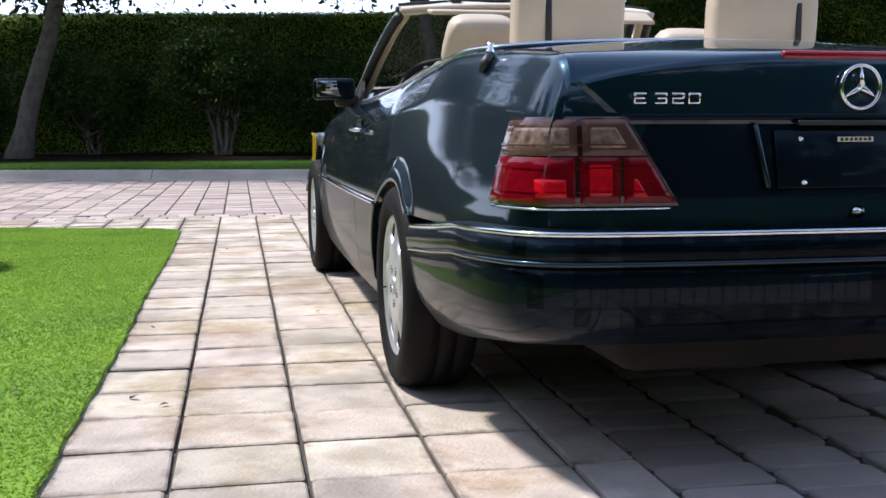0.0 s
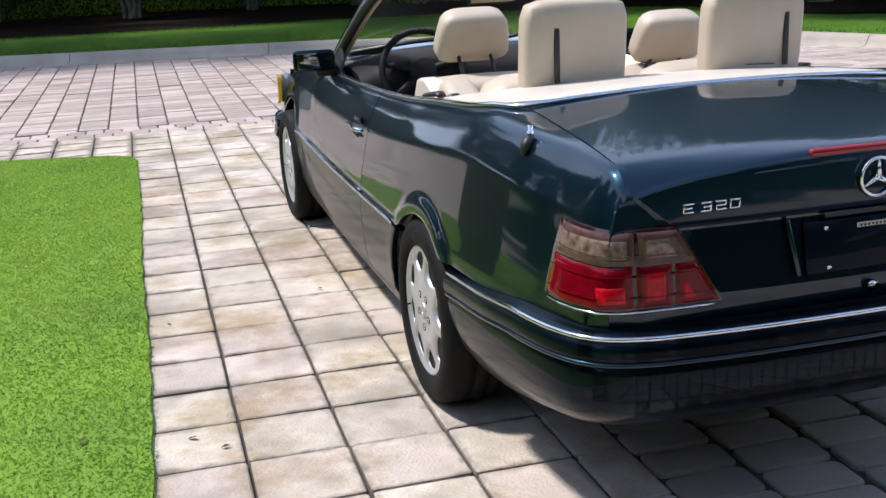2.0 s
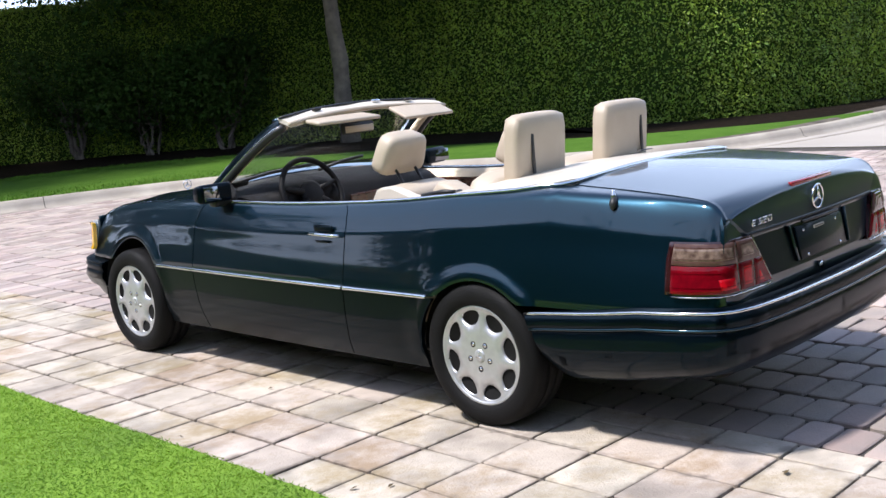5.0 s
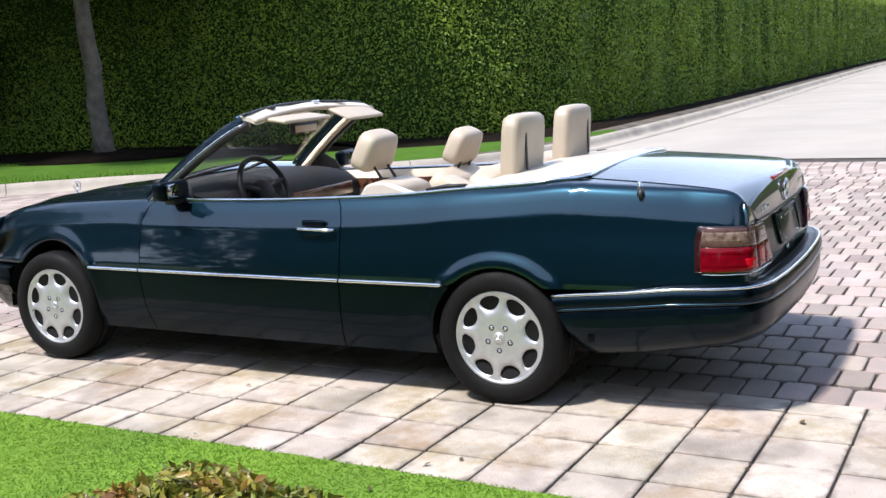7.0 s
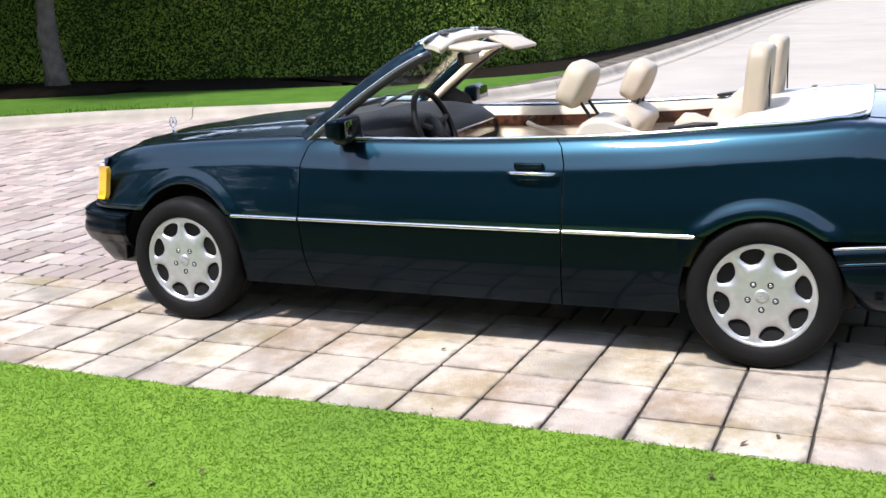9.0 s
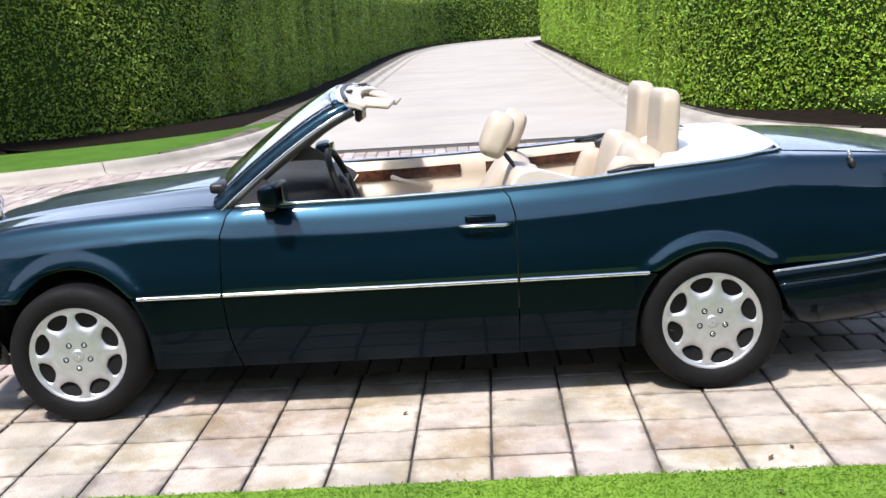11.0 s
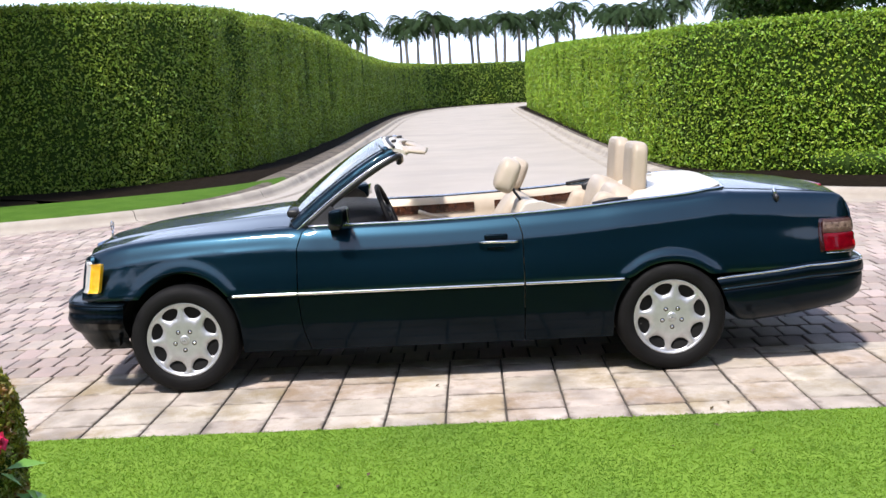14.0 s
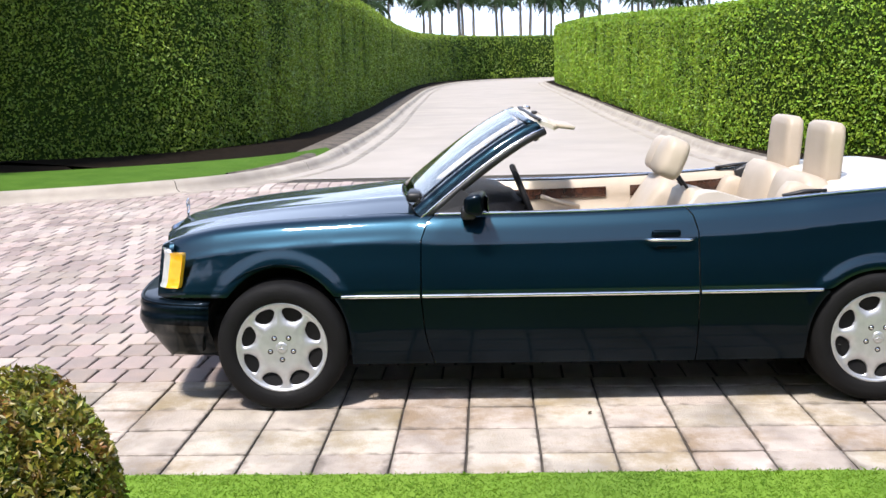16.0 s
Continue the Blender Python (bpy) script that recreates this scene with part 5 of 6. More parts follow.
# door handles and locks
for sg in (1, -1):
    recess = part("handle_recess", box(0.012, 0.13, 0.030, (sg * -0.815, 0.955, 0.795), 0.010, 3), CLAD, doors[0 if sg == 1 else 1])
    pts = [(sg * -0.828, 1.052, 0.770), (sg * -0.845, 1.02, 0.771), (sg * -0.848, 0.94, 0.770), (sg * -0.845, 0.86, 0.768), (sg * -0.830, 0.832, 0.767)]
    part("door_handle", tube(pts, [0.007, 0.010, 0.010, 0.011, 0.009], 10, flat=0.8), CHROME, doors[0 if sg == 1 else 1], "chrome door handle")
    part("handle_flap", box(0.008, 0.09, 0.012, (sg * -0.829, 0.955, 0.735), 0.003), CLAD, doors[0 if sg == 1 else 1])

# door mirrors: a shell rounded ahead, flat behind, on a black foot and sail
for sg in (1, -1):
    side = doors[0 if sg == 1 else 1]
    bm = box(0.190, 0.085, 0.100, (0, 0, 0), 0.022, 4)
    for v in bm.verts:
        ahead = max(v.co.y + 0.0425, 0) / 0.085
        v.co.z *= 1 - 0.34 * ahead ** 2
        v.co.x *= 1 - 0.18 * ahead ** 2
        v.co.y += 0.02 * (v.co.x * -sg) / 0.1
    bmesh.ops.rotate(bm, cent=(0, 0, 0), matrix=Matrix.Rotation(radians(sg * 4), 3, "Z"), verts=bm.verts)
    bmesh.ops.translate(bm, vec=(sg * -0.828, 1.815, 0.952), verts=bm.verts)
    part("door_mirror", bm, CLAD, side, "dark teal door mirror")
    foot = box(0.11, 0.070, 0.060, (sg * -0.762, 1.845, 0.902), 0.020, 3, rot=None)
    part("mirror_foot", foot, BLACK, side)
    bm = box(0.156, 0.004, 0.072, (0, 0, 0), 0.0015, rot=(-4, 0, sg * 9))
    bmesh.ops.translate(bm, vec=(sg * -0.832, 1.7695, 0.953), verts=bm.verts)
    part("mirror_glass", bm, MIRROR, side, "mirror glass")
    sail = bmesh.new()
    outer = [sail.verts.new((sg * x, y, z)) for x, y, z in ((-0.712, 2.02, 0.892), (-0.712, 1.775, 0.892), (-0.696, 1.790, 0.945), (-0.684, 1.875, 0.998))]
    inner_v = [sail.verts.new((v.co.x + sg * 0.012, v.co.y, v.co.z)) for v in outer]
    sail.faces.new(outer)
    sail.faces.new(inner_v[::-1])
    for k in range(4):
        sail.faces.new((outer[k], outer[(k + 1) % 4], inner_v[(k + 1) % 4], inner_v[k]))
    part("mirror_sail", sail, BLACK, side)

# chrome belt line round the cabin opening
belt = []
for y in np.linspace(2.0, -0.16, 40):
    belt.append((-(float(cs(*XE, y)) + 0.002), y, float(cs(*ZB, y)) + 0.004))
belt += [(-0.665, -0.25, 0.985), (-0.640, -0.315, 0.986), (-0.590, -0.350, 0.990), (-0.45, -0.358, 1.000), (-0.22, -0.360, 1.008), (0.0, -0.360, 1.011)]
belt = [tuple(p) for p in resample(belt, 0.03)]
belt += [(-x, y, z) for x, y, z in belt[-2::-1]]
part("belt_trim", tube(belt, 0.0095, 8, flat=0.8), CHROME, car, "chrome belt trim round the cabin")
for sg in (1, -1):
    part("belt_seal", tube([(sg * -0.69, 0.40, 0.940), (sg * -0.67, 0.30, 0.955), (sg * -0.70, 0.205, 0.962)], [0.016, 0.020, 0.014], 8, flat=0.5), BLACK, car)

# soft top cover
rows = []
for v in np.linspace(0, 1, 22):
    row = []
    for u in np.linspace(-1, 1, 41):
        a = abs(u)
        front = 0.135 + 0.13 * a ** 4
        back = -0.358 + 0.10 * max(0.0, (a - 0.72) / 0.28) ** 2.0
        y = front + (back - front) * v
        xe = 0.688 - 0.045 * smoothstep(0.0, -0.3, y)
        zb = float(cs(*ZB, y))
        crown = 0.030 * (1 - a ** 2.4)
        lip = -0.020 * smoothstep(0.08, 0.0, v)
        row.append((u * xe, y, zb + 0.010 + crown + lip))
    rows.append(row)
cover = panel("roof_cover", np.array(rows), (0, 0, -0.02), COVER, car, "smooth cream cover over the folded roof")
part("cover_latch", box(0.10, 0.022, 0.004, (0.30, -0.10, 1.019), 0.001, rot=(0, 2, 0)), BLACK, cover)

# windscreen: pillars, header, glass
def pillar_point(t, dx=0.0):
    y = 2.075 - 0.575 * t
    z = 0.885 + 0.388 * (1 - (1 - t) ** 1.25)
    x = 0.702 - 0.135 * t
    return np.array((x + dx, y, z))


for sg in (1, -1):
    rows = []
    for t in np.linspace(0, 1, 16):
        c = pillar_point(t)
        fwd = np.array((-0.25, 0.62, 0.75))
        fwd /= np.linalg.norm(fwd)
        ring_p = [c + np.array((0.012, 0, 0)) - fwd * 0.020, c + np.array((0.016, 0, 0)) + fwd * 0.010, c + np.array((0.006, 0, 0)) + fwd * 0.034, c + np.array((-0.022, 0, 0)) + fwd * 0.042,
                  c + np.array((-0.045, 0, 0)) + fwd * 0.030, c + np.array((-0.032, 0, 0)) - fwd * 0.012, c + np.array((0.012, 0, 0)) - fwd * 0.020]
        rows.append([(p[0] * -sg, p[1], p[2]) for p in ring_p])
    P = np.array(rows)
    panel("windscreen_pillar", P, (0, 0, 0), PAINT, car, "dark teal windscreen pillar")
    part("pillar_trim", tube([(-sg * (pillar_point(t)[0] + 0.016), pillar_point(t)[1] - 0.012, pillar_point(t)[2] - 0.010) for t in np.linspace(0, 1, 14)], 0.006, 8), CHROME, car, "chrome pillar trim")
    part("pillar_seal", tube([(-sg * (pillar_point(t)[0] + 0.002), pillar_point(t)[1] - 0.030, pillar_point(t)[2] - 0.016) for t in np.linspace(0.02, 0.98, 12)], 0.021, 8), BLACK, car)
    part("pillar_lining", tube([(-sg * (pillar_point(t)[0] - 0.030), pillar_point(t)[1] - 0.022, pillar_point(t)[2] - 0.004) for t in np.linspace(0.05, 0.96, 12)], 0.022, 8), LEATHER, car, "cream pillar lining")

def head_line(u, dy=0.0, dz=0.0):
    return (u * 0.572, 1.500 + 0.065 * (1 - u * u) + dy, 1.275 + 0.034 * (1 - u * u) + dz)


part("windscreen_header", tube([head_line(u, 0.045, 0.012) for u in np.linspace(-1, 1, 21)], 0.022, 10, flat=0.7), PAINT, car, "dark teal windscreen header")
rows = [[head_line(u, 0.035 - 0.105 * v, 0.028 - 0.028 * v * v + 0.004 * math.sin(u * 9)) for u in np.linspace(-0.99, 0.99, 31)] for v in np.linspace(0, 1, 7)]
panel("header_lining", np.array(rows), (0, 0, -0.022), COVER, car, "cream header lining with roof latches")
part("header_strip", tube([head_line(u, 0.004, 0.030) for u in np.linspace(-1, 1, 21)], 0.010, 8, flat=0.7), BLACK, car, "dark weather strip")
part("header_seal", tube([head_line(u, -0.072, -0.004) for u in np.linspace(-1, 1, 21)], 0.012, 8), LEATHER, car)
for u in (-0.55, 0.22, 0.62):
    part("roof_latch", box(0.050, 0.030, 0.016, head_line(u, -0.03, 0.030), 0.006), CHROME if u == 0.22 else BLACK, car)
for x0, x1, tilt in ((-0.46, -0.03, 8), (0.16, 0.54, 24)):
    bm = box(x1 - x0, 0.150, 0.020, (0, 0, 0), 0.009, 3, rot=(tilt, 0, 0))
    bmesh.ops.translate(bm, vec=((x0 + x1) / 2, 1.402, 1.266 - 0.008 * (x0 > 0)), verts=bm.verts)
    visor = part("sun_visor", bm, LEATHER, car, "cream sun visor")
    bm = box((x1 - x0) * 0.42, 0.070, 0.004, (0, 0, -0.0115), 0.001, 1, rot=(tilt, 0, 0))
    bmesh.ops.translate(bm, vec=((x0 + x1) / 2 + 0.04, 1.398, 1.266 - 0.008 * (x0 > 0)), verts=bm.verts)
    part("visor_mirror", bm, COVER, visor)
part("interior_mirror", box(0.235, 0.035, 0.062, (-0.055, 1.500, 1.205), 0.018, 3), BLACK, car, "interior mirror")
# plain cream colour stands in for the cabin reflected in the glass
part("mirror_face", box(0.205, 0.004, 0.036, (-0.055, 1.4815, 1.200), 0.002, rot=None), LEATHER, car, "mirror face, the cream cabin's reflection put in as colour")
part("mirror_stalk", tube([(-0.02, 1.515, 1.218), (-0.01, 1.545, 1.275)], 0.008, 8), BLACK, car)

rows = []
for t in np.linspace(0.0, 1.0, 12):
    a = pillar_point(t, -0.022) + np.array((0, 0.022, 0.027))
    row = []
    for u in np.linspace(-1, 1, 21):
        row.append((u * a[0], a[1] + 0.085 * (1 - u * u), a[2] + 0.044 * (1 - u * u)))
    rows.append(row)
glass = panel("windscreen", np.array(rows), (0, -0.004, -0.003), GLASS, car, "clear windscreen glass", weld=True)
glass.visible_shadow = False

# ---- cabin ----
part("cabin_floor", box(1.30, 2.05, 0.10, (0, 1.15, 0.26), 0.02), DARK, car)
part("underbody", box(1.22, 3.45, 0.22, (0, 1.38, 0.30), 0.04), DARK, car, "dark underbody")
part("engine_block", box(1.10, 0.90, 0.40, (0, 2.72, 0.56), 0.05), DARK, car)
part("boot_floor", box(1.06, 0.66, 0.32, (0, -0.62, 0.50), 0.05), DARK, car)
part("muffler", box(0.98, 0.42, 0.17, (0.02, -0.70, 0.295), 0.05, 3), DARK, car, "dark muffler under the boot")
part("rear_axle", box(1.24, 0.30, 0.16, (0, -0.02, 0.265), 0.05, 3), DARK, car)
part("exhaust", tube([(-0.42, -0.80, 0.36), (-0.42, -0.96, 0.355), (-0.42, -1.00, 0.345)], [0.022, 0.022, 0.021], 12), BLACK, car, "dark exhaust pipe")
for y in (0.0, WB):
    for sg in (1, -1):
        rows = []
        for a in np.linspace(-0.05, math.pi + 0.05, 20):
            r = 0.345 if y == 0 else 0.375
            rows.append([(sg * -x, y + r * math.cos(a), HUBZ + (0.335 if y == 0 else 0.385) * math.sin(a)) for x in (0.56, 0.70, 0.812)])
        panel("arch_liner", np.array(rows), (0, 0, 0.0), DARK, car)
        part("inner_wall", box(0.01, 0.58, 0.52, (sg * -0.56, y, 0.54)), DARK, car)

# dashboard and wheel
rows = []
for v, (y, z) in enumerate([(2.06, 0.925), (1.95, 0.945), (1.80, 0.945), (1.68, 0.925), (1.615, 0.88), (1.60, 0.80), (1.64, 0.70), (1.70, 0.55)]):
    row = []
    for u in np.linspace(-1, 1, 41):
        x = u * (0.655 - 0.02 * v / 7)
        hump = 0.038 * math.exp(-((x + 0.36) / 0.20) ** 4) * (1.0 if v in (2, 3, 4) else 0.3)
        bow = 0.05 * (1 - u * u) * (v < 3)
        row.append((x, y + bow - 0.04 * (hump > 0.02), z + hump - 0.045 * abs(u) ** 5))
    rows.append(row)
panel("dashboard", np.array(rows), (0, 0.03, -0.02), DASH, car, "black dashboard")
part("dash_wood", box(0.62, 0.015, 0.075, (0.24, 1.598, 0.80), 0.006), WOOD, car, "dark wood dashboard strip")
sw_c, sw_n = Vector((-0.37, 1.555, 0.890)), Vector((0, -1, 0.40)).normalized()
q = sw_n.to_track_quat("Z", "Y").to_matrix()
rim_pts = [sw_c + q @ Vector((0.192 * math.cos(a), 0.192 * math.sin(a), 0)) for a in np.linspace(0, 2 * math.pi, 40, endpoint=False)]
sw = part("steering_wheel", tube(rim_pts, 0.0155, 10, closed=True, up=tuple(sw_n)), DASH, car, "black four-spoke steering wheel")
bm = lathe([(0.0, 0.016), (0.055, 0.014), (0.075, 0.0), (0.07, -0.03), (0.03, -0.06)], 24, "z")
part("hub", bm, DASH, sw, "", Matrix.Translation(sw_c) @ q.to_4x4() )
for a in (15, 165, 215, 325):
    part("spoke", tube([sw_c + q @ Vector((0.05 * math.cos(radians(a)), 0.05 * math.sin(radians(a)), -0.005)), sw_c + q @ Vector((0.187 * math.cos(radians(a)), 0.187 * math.sin(radians(a)), 0))], [0.020, 0.012], 8), DASH, sw)
part("steering_column", tube([sw_c, sw_c + Vector((0, 0.24, -0.09))], [0.04, 0.05], 12), DASH, car)


def pad(sx, sy, sz, at, bevel, rot=(0, 0, 0), seg=4, crown=0.0, p=6.0):
    """A stuffed block: rounded box with a swollen face."""
    bm = bmesh.new()
    bmesh.ops.create_cube(bm, size=1.0)
    bmesh.ops.subdivide_edges(bm, edges=bm.edges[:], cuts=5, use_grid_fill=True)
    for v in bm.verts:
        c = v.co * 2
        f = 1 - bevel * (abs(c.y * c.z) ** 3) * 0.5
        s = 1 + crown * (1 - c.x * c.x) * (1 - c.z * c.z)
        corner = Vector((c.x, c.y, c.z))
        n = (abs(c.x) ** p + abs(c.y) ** p + abs(c.z) ** p) ** (1 / p)
        k = 1.0 / max(n, 1e-6)
        m = max(abs(c.x), abs(c.y), abs(c.z))
        corner *= (k * m) ** (bevel)
        v.co = Vector((corner.x * sx / 2, corner.y * sy / 2 * s, corner.z * sz / 2))
    bmesh.ops.rotate(bm, cent=(0, 0, 0), matrix=Euler([radians(a) for a in rot]).to_matrix(), verts=bm.verts)
    bmesh.ops.translate(bm, vec=at, verts=bm.verts)
    return smooth_all(bm)


# front seats
for sx in (-0.365, 0.365):
    seat = part("front_seat", pad(0.52, 0.50, 0.20, (sx, 1.16, 0.50), 1.0), LEATHER, car, "cream leather front seat")
    part("backrest", pad(0.50, 0.165, 0.60, (sx, 0.80, 0.655) if sx < 0 else (sx, 0.888, 0.668), 0.8, (14 if sx < 0 else 34, 0, 0), crown=0.10), LEATHER, seat)
    sd = -1 if sx < 0 else 1
    if sx < 0:
        wedge = bmesh.new()
        side_l = [wedge.verts.new((sx + sd * 0.255, y, z)) for y, z in ((0.84, 0.86), (0.775, 0.950), (0.735, 0.962), (0.68, 0.955), (0.55, 0.915), (0.42, 0.885), (0.42, 0.80), (0.80, 0.80))]
        side_r = [wedge.verts.new((sx + sd * 0.185, v.co.y, v.co.z)) for v in side_l]
        wedge.faces.new(side_l)
        wedge.faces.new(side_r[::-1])
        for i in range(8):
            wedge.faces.new((side_l[i], side_l[(i + 1) % 8], side_r[(i + 1) % 8], side_r[i]))
        bmesh.ops.bevel(wedge, geom=wedge.edges[:], offset=0.010, segments=2, profile=0.5, affect="EDGES")
        part("side_shell", wedge, COVER, seat, "cream belt guide shell")
    dzh = 0.0 if sx < 0 else -0.050
    hx, hy = (0.0, 0.020) if sx < 0 else (0.06, -0.080)
    cushion = pad(0.285, 0.112, 0.200, (sx + hx, 0.838 + hy, 1.098 + dzh), 1.0, (24, 0, 0), crown=0.18, p=5.0)
    for v in cushion.verts:
        v.co.x = sx + hx + (v.co.x - sx - hx) * (1.03 - 1.1 * (v.co.z - 1.06 - dzh))
    hr = part("headrest", cushion, LEATHER, seat, "rounded cream headrest")
    for dx in (-0.065, 0.065):
        part("post", tube([(sx + dx, 0.75, 0.90), (sx + dx + hx, 0.820 + hy, 1.03 + dzh)], 0.0075, 8), BLACK, hr)
# rear bench and its tall headrests
bench = part("rear_seat", pad(1.12, 0.42, 0.18, (0, 0.46, 0.55), 0.9), LEATHER, car, "cream leather rear seat")
for sx in (-0.29, 0.29):
    part("backrest", pad(0.55, 0.16, 0.50, (sx, 0.245, 0.760), 1.0, (14, 0, 0), crown=0.18), LEATHER, bench)
for sg in (-1, 1):
    part("side_bolster", pad(0.13, 0.30, 0.34, (sg * 0.60, 0.29, 0.800 - (0.09 if sg > 0 else 0.0)), 1.0, (24, 0, 0)), LEATHER, bench)
for x0, x1, slot in ((-0.455, -0.098, -0.352), (0.198, 0.565, 0.488)):
    cx = (x0 + x1) / 2
    hr = part("rear_headrest", pad(x1 - x0, 0.094, 0.330, (cx, 0.090, 1.088), 0.85, (5, 0, 0)), LEATHER, bench, "tall cream rear headrest with dark slot")
    part("slot", box(0.020, 0.006, 0.185, (slot, 0.0395, 1.084), 0.002, rot=None), BLACK, hr)
# door linings with wood strip
for sg in (1, -1):
    rows = []
    for y in np.linspace(0.20, 1.98, 14):
        x = float(cs(*XE, y)) - 0.020
        zt = float(cs(*ZB, y)) - 0.004
        rows.append([(-sg * (x - 0.004), y, zt), (-sg * (x - 0.028), y, zt - 0.012), (-sg * (x - 0.034), y, zt - 0.10), (-sg * (x - 0.040), y, zt - 0.16), (-sg * (x - 0.075), y, zt - 0.20), (-sg * (x - 0.04), y, 0.36)])
    lining = panel("door_lining", np.array(rows), (-sg * 0.012, 0, 0), LEATHER, car, "cream leather door lining")
    for y0, y1 in ((1.04, 1.88), (0.28, 0.90)):
        rows = []
        for y in np.linspace(y0, y1, 6):
            x = float(cs(*XE, y)) - 0.056
            zt = float(cs(*ZB, y)) - 0.050
            rows.append([(-sg * x, y, zt), (-sg * (x - 0.004), y, zt - 0.025), (-sg * (x - 0.002), y, zt - 0.060)])
        panel("wood_strip", np.array(rows), (sg * 0.006, 0, 0), WOOD, lining, "dark wood strip")
    part("grab_handle", tube([(-sg * 0.62, 1.42, 0.80), (-sg * 0.585, 1.36, 0.78), (-sg * 0.60, 1.20, 0.735)], 0.014, 8), LEATHER, lining)
    part("belt_pillar", box(0.05, 0.09, 0.16, (-sg * 0.640, 0.235, 0.875), 0.015, rot=(-22, 0, 0)), BLACK, car)


# ---- wheels ----
def rim_disc():
    """Eight-hole alloy disc; outer side towards -x."""
    verts, faces = [], []
    N = 24
    def dish(r):
        return float(np.interp(r, [0, 0.03, 0.05, 0.09, 0.13, 0.165, 0.186, 0.196, 0.203, 0.209], [-0.0235, -0.0235, -0.0235, -0.0235, -0.0225, -0.0205, -0.0185, -0.017, -0.022, -0.018]))
    def P(r, th, dx=0.0):
        return (dish(r) + dx, r * math.cos(th), r * math.sin(th))
    def addring(pts):
        o = len(verts)
        verts.extend(pts)
        return o
    r0, r1 = 0.096, 0.1965
    for s in range(8):
        tc = math.radians(45 * s + 22.5)
        hr, hc = 0.0300, 0.1590
        hw = 0.205
        outer, mid, hole, deep = [], [], [], []
        for k in range(N):
            a = 2 * math.pi * k / N
            cu, cv = math.cos(a), math.sin(a)
            m = max(abs(cu), abs(cv))
            u, v = cu / m, cv / m
            r = (r0 + r1) / 2 + v * (r1 - r0) / 2
            th = tc + u * math.radians(22.5)
            outer.append(P(r, th))
            sq = (abs(cu) ** 2.6 + abs(cv) ** 2.6) ** (-1 / 2.6)
            rr = hc + cv * sq * hr - 0.004 * cu * cu
            tt = tc + cu * sq * 0.262 * (1 + 0.36 * cv)
            mid.append(P(rr + cv * 0.006, tt + cu * 0.036))
            hole.append(P(rr, tt, 0.009))
            deep.append(P(rr - cv * 0.003, tt - cu * 0.01, 0.045))
        o, m_, h, d = addring(outer), addring(mid), addring(hole), addring(deep)
        for k in range(N):
            k2 = (k + 1) % N
            faces.append((o + k, o + k2, m_ + k2, m_ + k))
            faces.append((m_ + k, m_ + k2, h + k2, h + k))
            faces.append((h + k, h + k2, d + k2, d + k))
    ths = [math.radians(45 * q8 + 22.5) + math.tan(math.radians(-45 + 15 * k)) * math.radians(22.5) for q8 in range(8) for k in range(6)]
    M = len(ths)
    rings = [0.0005, 0.02, 0.04, 0.06, 0.08, r0]
    offs = [addring([P(r, ths[k]) for k in range(M)]) for r in rings]
    for a, b in zip(offs, offs[1:]):
        for k in range(M):
            faces.append((a + k, a + (k + 1) % M, b + (k + 1) % M, b + k))
    lip = [(r1, dish(r1)), (0.1995, dish(0.1995)), (0.203, dish(0.203)), (0.209, -0.024), (0.213, -0.020), (0.214, 0.01), (0.195, 0.02), (0.190, 0.10)]
    offs = [addring([(x, r * math.cos(ths[k]), r * math.sin(ths[k])) for k in range(M)]) for r, x in lip]
    for a, b in zip(offs, offs[1:]):
        for k in range(M):
            faces.append((a + k, a + (k + 1) % M, b + (k + 1) % M, b + k))
    me = mesh_of("rim", verts, faces)
    bm = bmesh.new()
    bm.from_mesh(me)
    bmesh.ops.remove_doubles(bm, verts=bm.verts, dist=0.0006)
    bmesh.ops.recalc_face_normals(bm, faces=bm.faces)
    bm.to_mesh(me)
    bm.free()
    return me


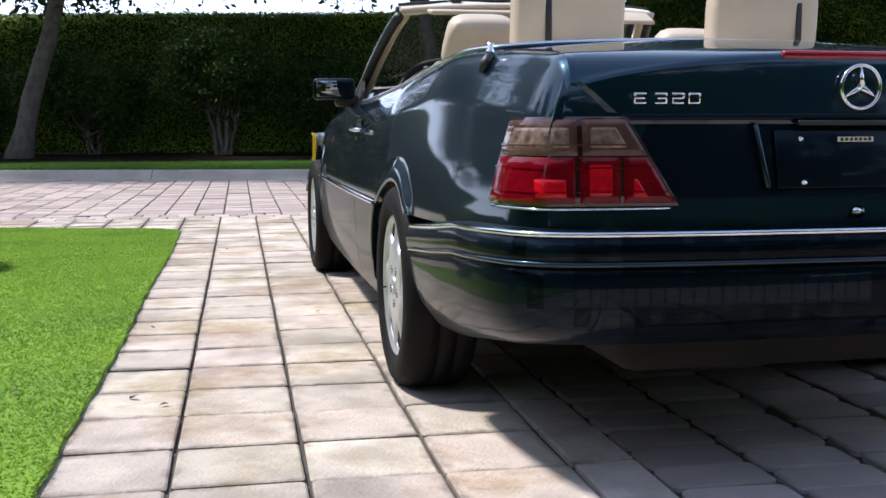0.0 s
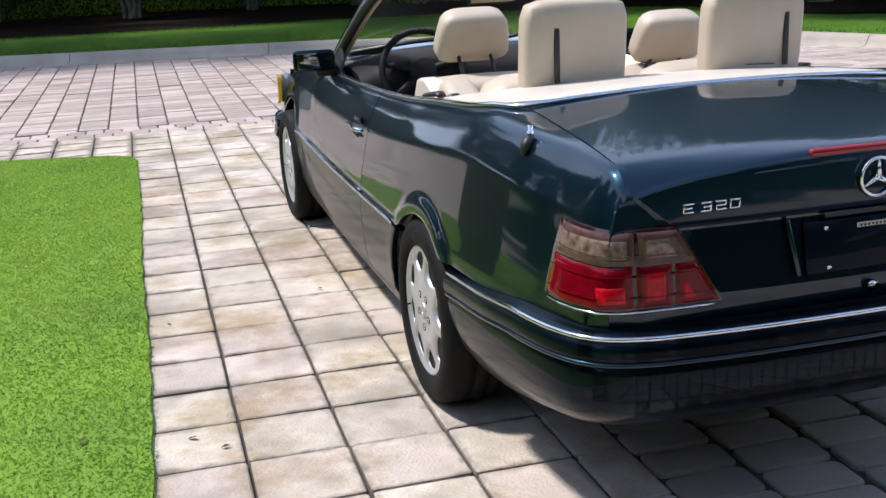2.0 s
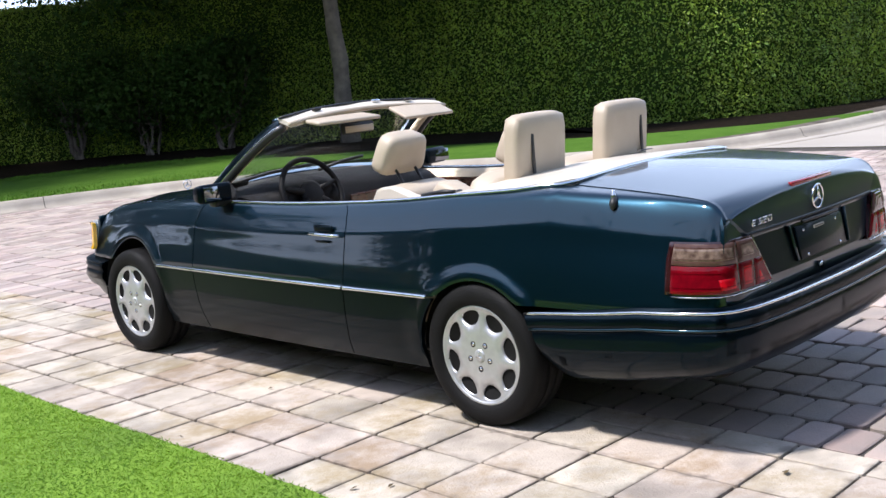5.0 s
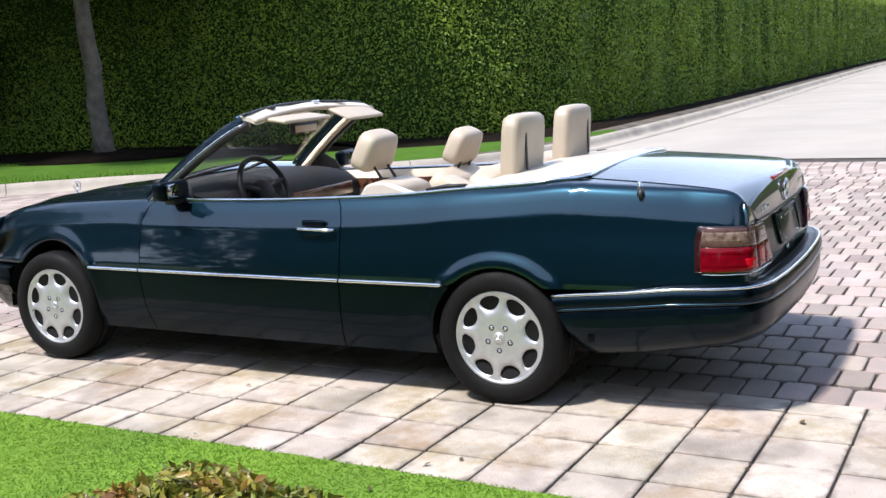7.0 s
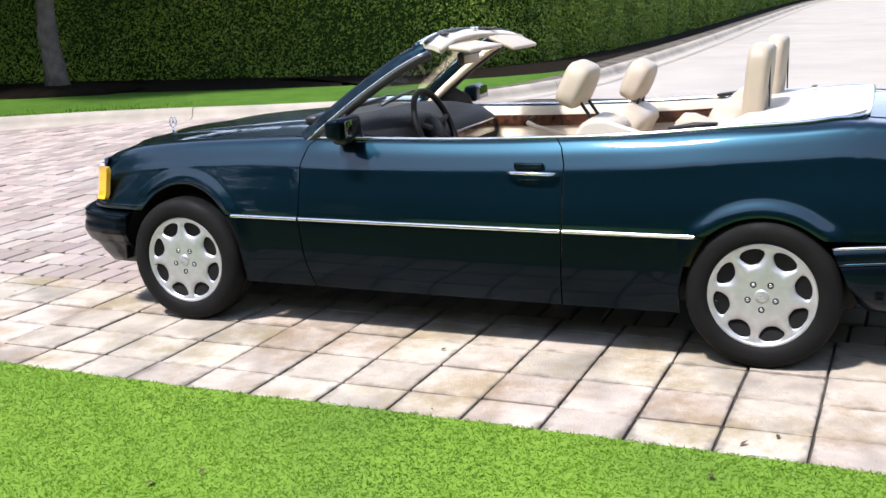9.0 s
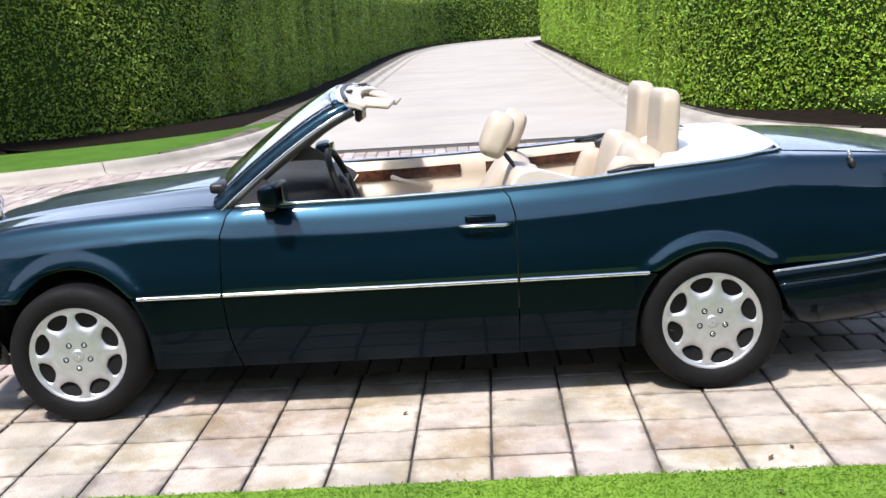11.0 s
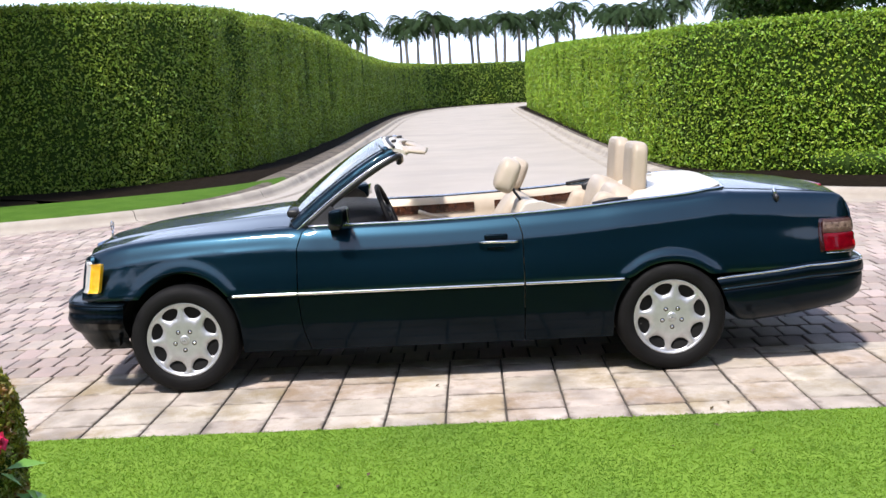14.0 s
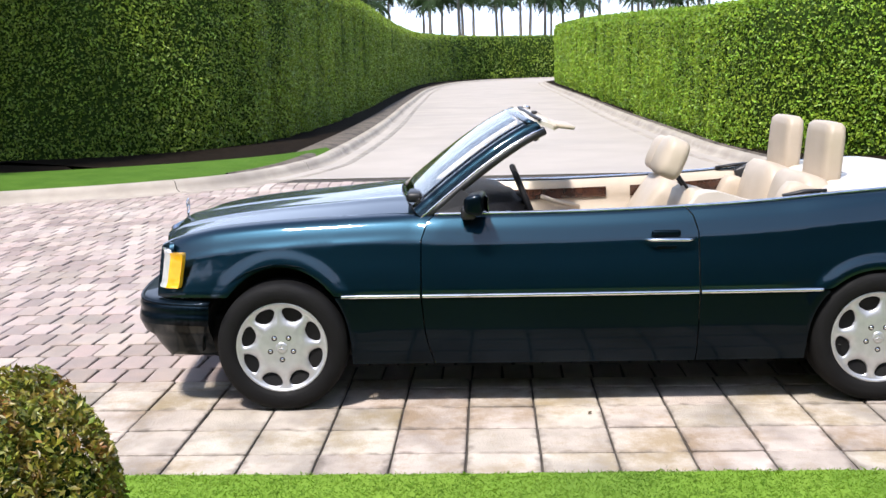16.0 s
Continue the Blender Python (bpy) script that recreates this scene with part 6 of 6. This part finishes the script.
rim_me = rim_disc()
tyre_prof = [(0.206, -0.012), (0.214, -0.026), (0.232, -0.036), (0.258, -0.038), (0.282, -0.032), (0.296, -0.018), (0.302, 0.0), (0.304, 0.03), (0.304, 0.055), (0.299, 0.056), (0.299, 0.064), (0.304, 0.065),
             (0.305, 0.085), (0.305, 0.105), (0.299, 0.106), (0.299, 0.114), (0.304, 0.115), (0.303, 0.145), (0.296, 0.165), (0.27, 0.178), (0.22, 0.172), (0.20, 0.16)]
for y in (0.0, WB):
    for sg in (1, -1):
        spin = 8 if y == 0 else -4
        at = Matrix.Translation((sg * -0.822, y, HUBZ + 0.003)) @ (Matrix.Rotation(math.pi, 4, "Z") if sg == -1 else Matrix.Identity(4))
        wheel = part("wheel", lathe(tyre_prof, 72), RUBBER, car, "silver eight-hole alloy wheel with black tyre", at)
        rim = put("rim", rim_me, SILVER, wheel, "silver alloy rim", Matrix.Rotation(radians(spin), 4, "X"))
        part("brake_drum", lathe([(0.0, 0.035), (0.13, 0.035), (0.135, 0.05), (0.185, 0.052), (0.185, 0.12)], 40), DARK, wheel)
        part("hub_cap", lathe([(0.0, -0.029), (0.018, -0.0285), (0.026, -0.027), (0.0285, -0.021)], 28), SILVER, wheel, "round silver hub cap")
        for k in range(3):
            a = radians(90 + 120 * k)
            part("cap_spoke", tube([(-0.0295, 0, 0), (-0.029, 0.021 * math.cos(a), 0.021 * math.sin(a))], [0.003, 0.001], 6), CHROME, wheel)
        for k in range(5):
            a = radians(72 * k - 90 + spin * 0)
            c, s = 0.056 * math.cos(a), 0.056 * math.sin(a)
            part("bolt", lathe([(0.0, -0.0265), (0.0078, -0.0265), (0.0088, -0.017)], 10), CHROME, wheel, "", Matrix.Translation((0, c, s)))
            # dark ring lying on the disc, painting the shade of the bolt's recess
            part("bolt_hole", lathe([(0.0086, -0.0242), (0.0128, -0.0246), (0.0132, -0.02)], 14), DARK, wheel, "", Matrix.Translation((0, c, s)))
        part("valve", tube([(-0.02, 0.176, -0.03), (-0.034, 0.170, -0.03)], 0.003, 6), DARK, wheel)


# ---- paving stones ----
def stone(name, sx, sy, h, r, inset, n_corner):
    """One paving stone: rounded corners, worn upper edge."""
    ring = []
    for cx, cy, a0 in ((1, 1, 0), (-1, 1, 90), (-1, -1, 180), (1, -1, 270)):
        for k in range(n_corner):
            a = radians(a0 + (90 * k / (n_corner - 1) if n_corner > 1 else 45))
            rr = r if n_corner > 1 else 0
            ring.append((cx * (sx / 2 - r * (n_corner > 1)) + rr * math.cos(a), cy * (sy / 2 - r * (n_corner > 1)) + rr * math.sin(a)))
    n = len(ring)
    v = [(x, y, -h) for x, y in ring] + [(x, y, -inset * 0.7) for x, y in ring] + [(x * (1 - 2 * inset / sx), y * (1 - 2 * inset / sy), 0.0) for x, y in ring]
    f = []
    for lvl in (0, n):
        for k in range(n):
            f.append((lvl + k, lvl + (k + 1) % n, lvl + n + (k + 1) % n, lvl + n + k))
    f.append(tuple(range(2 * n, 3 * n)))
    return v, f


def stone_mesh(name, *a):
    v, f = stone(name, *a)
    return mesh_of(name, v, f, False)


PITCH, X0, Y0 = 0.3025, -1.4085, 1.2500
rngp = np.random.default_rng(77)
pavement = new("pavement")
tagged(pavement, "strip of weathered cream square pavers with dark joints", "pavement", kind="structure")
paver_mesh = [stone_mesh("paver", PITCH - 0.0105 - 0.0012 * k, PITCH - 0.012 + 0.0010 * k, 0.04, 0.007, 0.005, 2) for k in range(3)]
half_mesh = stone_mesh("paver", 0.149, PITCH - 0.012, 0.04, 0.006, 0.004, 2)
for m in (*paver_mesh, half_mesh):
    m.materials.append(PAVER)
cells = []
for j in range(-32, 17):
    y = Y0 + (j + 0.5) * PITCH
    for i in range(-1, 3):
        cells.append((X0 + (i + 0.5) * PITCH, y, paver_mesh[int(rngp.integers(0, 3))]))
    cells.append((X0 + 3 * PITCH + 0.079, y, half_mesh))
for j in range(13, 17):
    for i in range(-11, -1):
        if j > 12 + (0.34 * (-1 - i)) * 0.9 - 0.6:
            cells.append((X0 + (i + 0.5) * PITCH, Y0 + (j + 0.5) * PITCH, paver_mesh[int(rngp.integers(0, 3))]))
for x, y, me in cells:
    ob = put("paver", me, None, pavement)
    ob.matrix_basis = pose(x, y, rngp.normal(0, 0.0016), rngp.normal(0, 0.3), rngp.normal(0, 0.3), rngp.normal(0, 0.4) + 180 * int(rngp.integers(0, 2)))

# red-grey cobbles in rows along the drive
brick_yard = new("road_paving")
tagged(brick_yard, "tumbled red and grey cobbles laid in staggered rows", "cobble paving", kind="structure")
CW, CL = 0.262, 0.154
XE = X0 + 3 * PITCH + 0.160
YE = Y0 + 17 * PITCH + 0.004
near_mesh = [stone_mesh("cobble", CW - 0.016 - 0.002 * k, CL - 0.016 + 0.0015 * k, 0.04, 0.022, 0.006, 3) for k in range(4)]
for m in near_mesh:
    m.materials.append(COBBLE)
ky_at = lambda x: np.interp(x, kl[:, 0][kl[:, 0] < 9.9], kl[:, 1][kl[:, 0] < 9.9])
kry_at = lambda x: np.interp(x, kr[:, 0][(kr[:, 0] > 6.0) & (kr[:, 0] < 10)], kr[:, 1][(kr[:, 0] > 6.0) & (kr[:, 0] < 10)])
lo = stone("c", CW - 0.015, CL - 0.014, 0.03, 0.0, 0.006, 1)
lo_v, lo_f = np.array(lo[0]), lo[1]
quads = np.array(lo_f[:-1])
cap = np.array(lo_f[-1])[None]
far_v, far_f, count, parts_n = [], [], 0, 0
rows = int((9.45 - XE) / CW)


def cobble(x, y, rot):
    global count, parts_n
    dz, rz = rngp.normal(0, 0.0022), rngp.normal(0, 1.0) + rot
    if parts_n < 300 and ((-0.4 < x < 1.75 and -2.35 < y < 0.2) or (-0.4 < x < 0.55 and 3.2 < y < 5.2)) and rot == 0:
        ob = put("cobble", near_mesh[int(rngp.integers(0, 4))], None, brick_yard)
        ob.matrix_basis = pose(x, y, dz, rngp.normal(0, 0.5), rngp.normal(0, 0.5), rz)
        parts_n += 1
        return
    c, s = math.cos(radians(rz)), math.sin(radians(rz))
    sc = 1 + rngp.normal(0, 0.012)
    v = lo_v.copy()
    v[:, :2] = (v[:, :2] * sc) @ np.array([[c, s], [-s, c]])
    far_v.append(v + np.array([x, y, dz]))
    far_f.append(np.concatenate([quads, cap]) + count)
    count += len(v)


for r in range(rows):
    x = XE + (r + 0.5) * CW
    y1 = min(ky_at(x + CW / 2), ky_at(x - CW / 2)) - 0.45 if x < 9.6 else 5.2
    y0 = -9.0 if x < 6.0 else max(kry_at(min(x + CW / 2, 9.9)), kry_at(x - CW / 2)) + 0.45
    off = (r % 2) * 0.5 * CL + rngp.normal(0, 0.006)
    y = y0 + off
    while y < y1:
        cobble(x, y, 0)
        y += CL
for r in range(1, 46):
    x = XE - (r - 0.5) * CW
    y1 = min(ky_at(x + CW / 2), ky_at(x - CW / 2)) - 0.45
    y = YE + 0.34 + CL / 2 + (r % 2) * 0.5 * CL
    while y < y1:
        cobble(x, y, 0)
        y += CL
for r in range(2):
    x = XE - 11.0 + (r % 2) * 0.5 * CL
    while x < XE + 0.02:
        cobble(x, YE + 0.085 + r * 0.17, 90.0)
        x += CL
V = np.concatenate(far_v)
me = bpy.data.meshes.new("cobbles")
me.from_pydata(V.tolist(), [], np.concatenate(far_f).tolist())
rest = put("cobbles", me, COBBLE, brick_yard)
tagged(rest, "tumbled red and grey cobbles", "", kind="stuff")
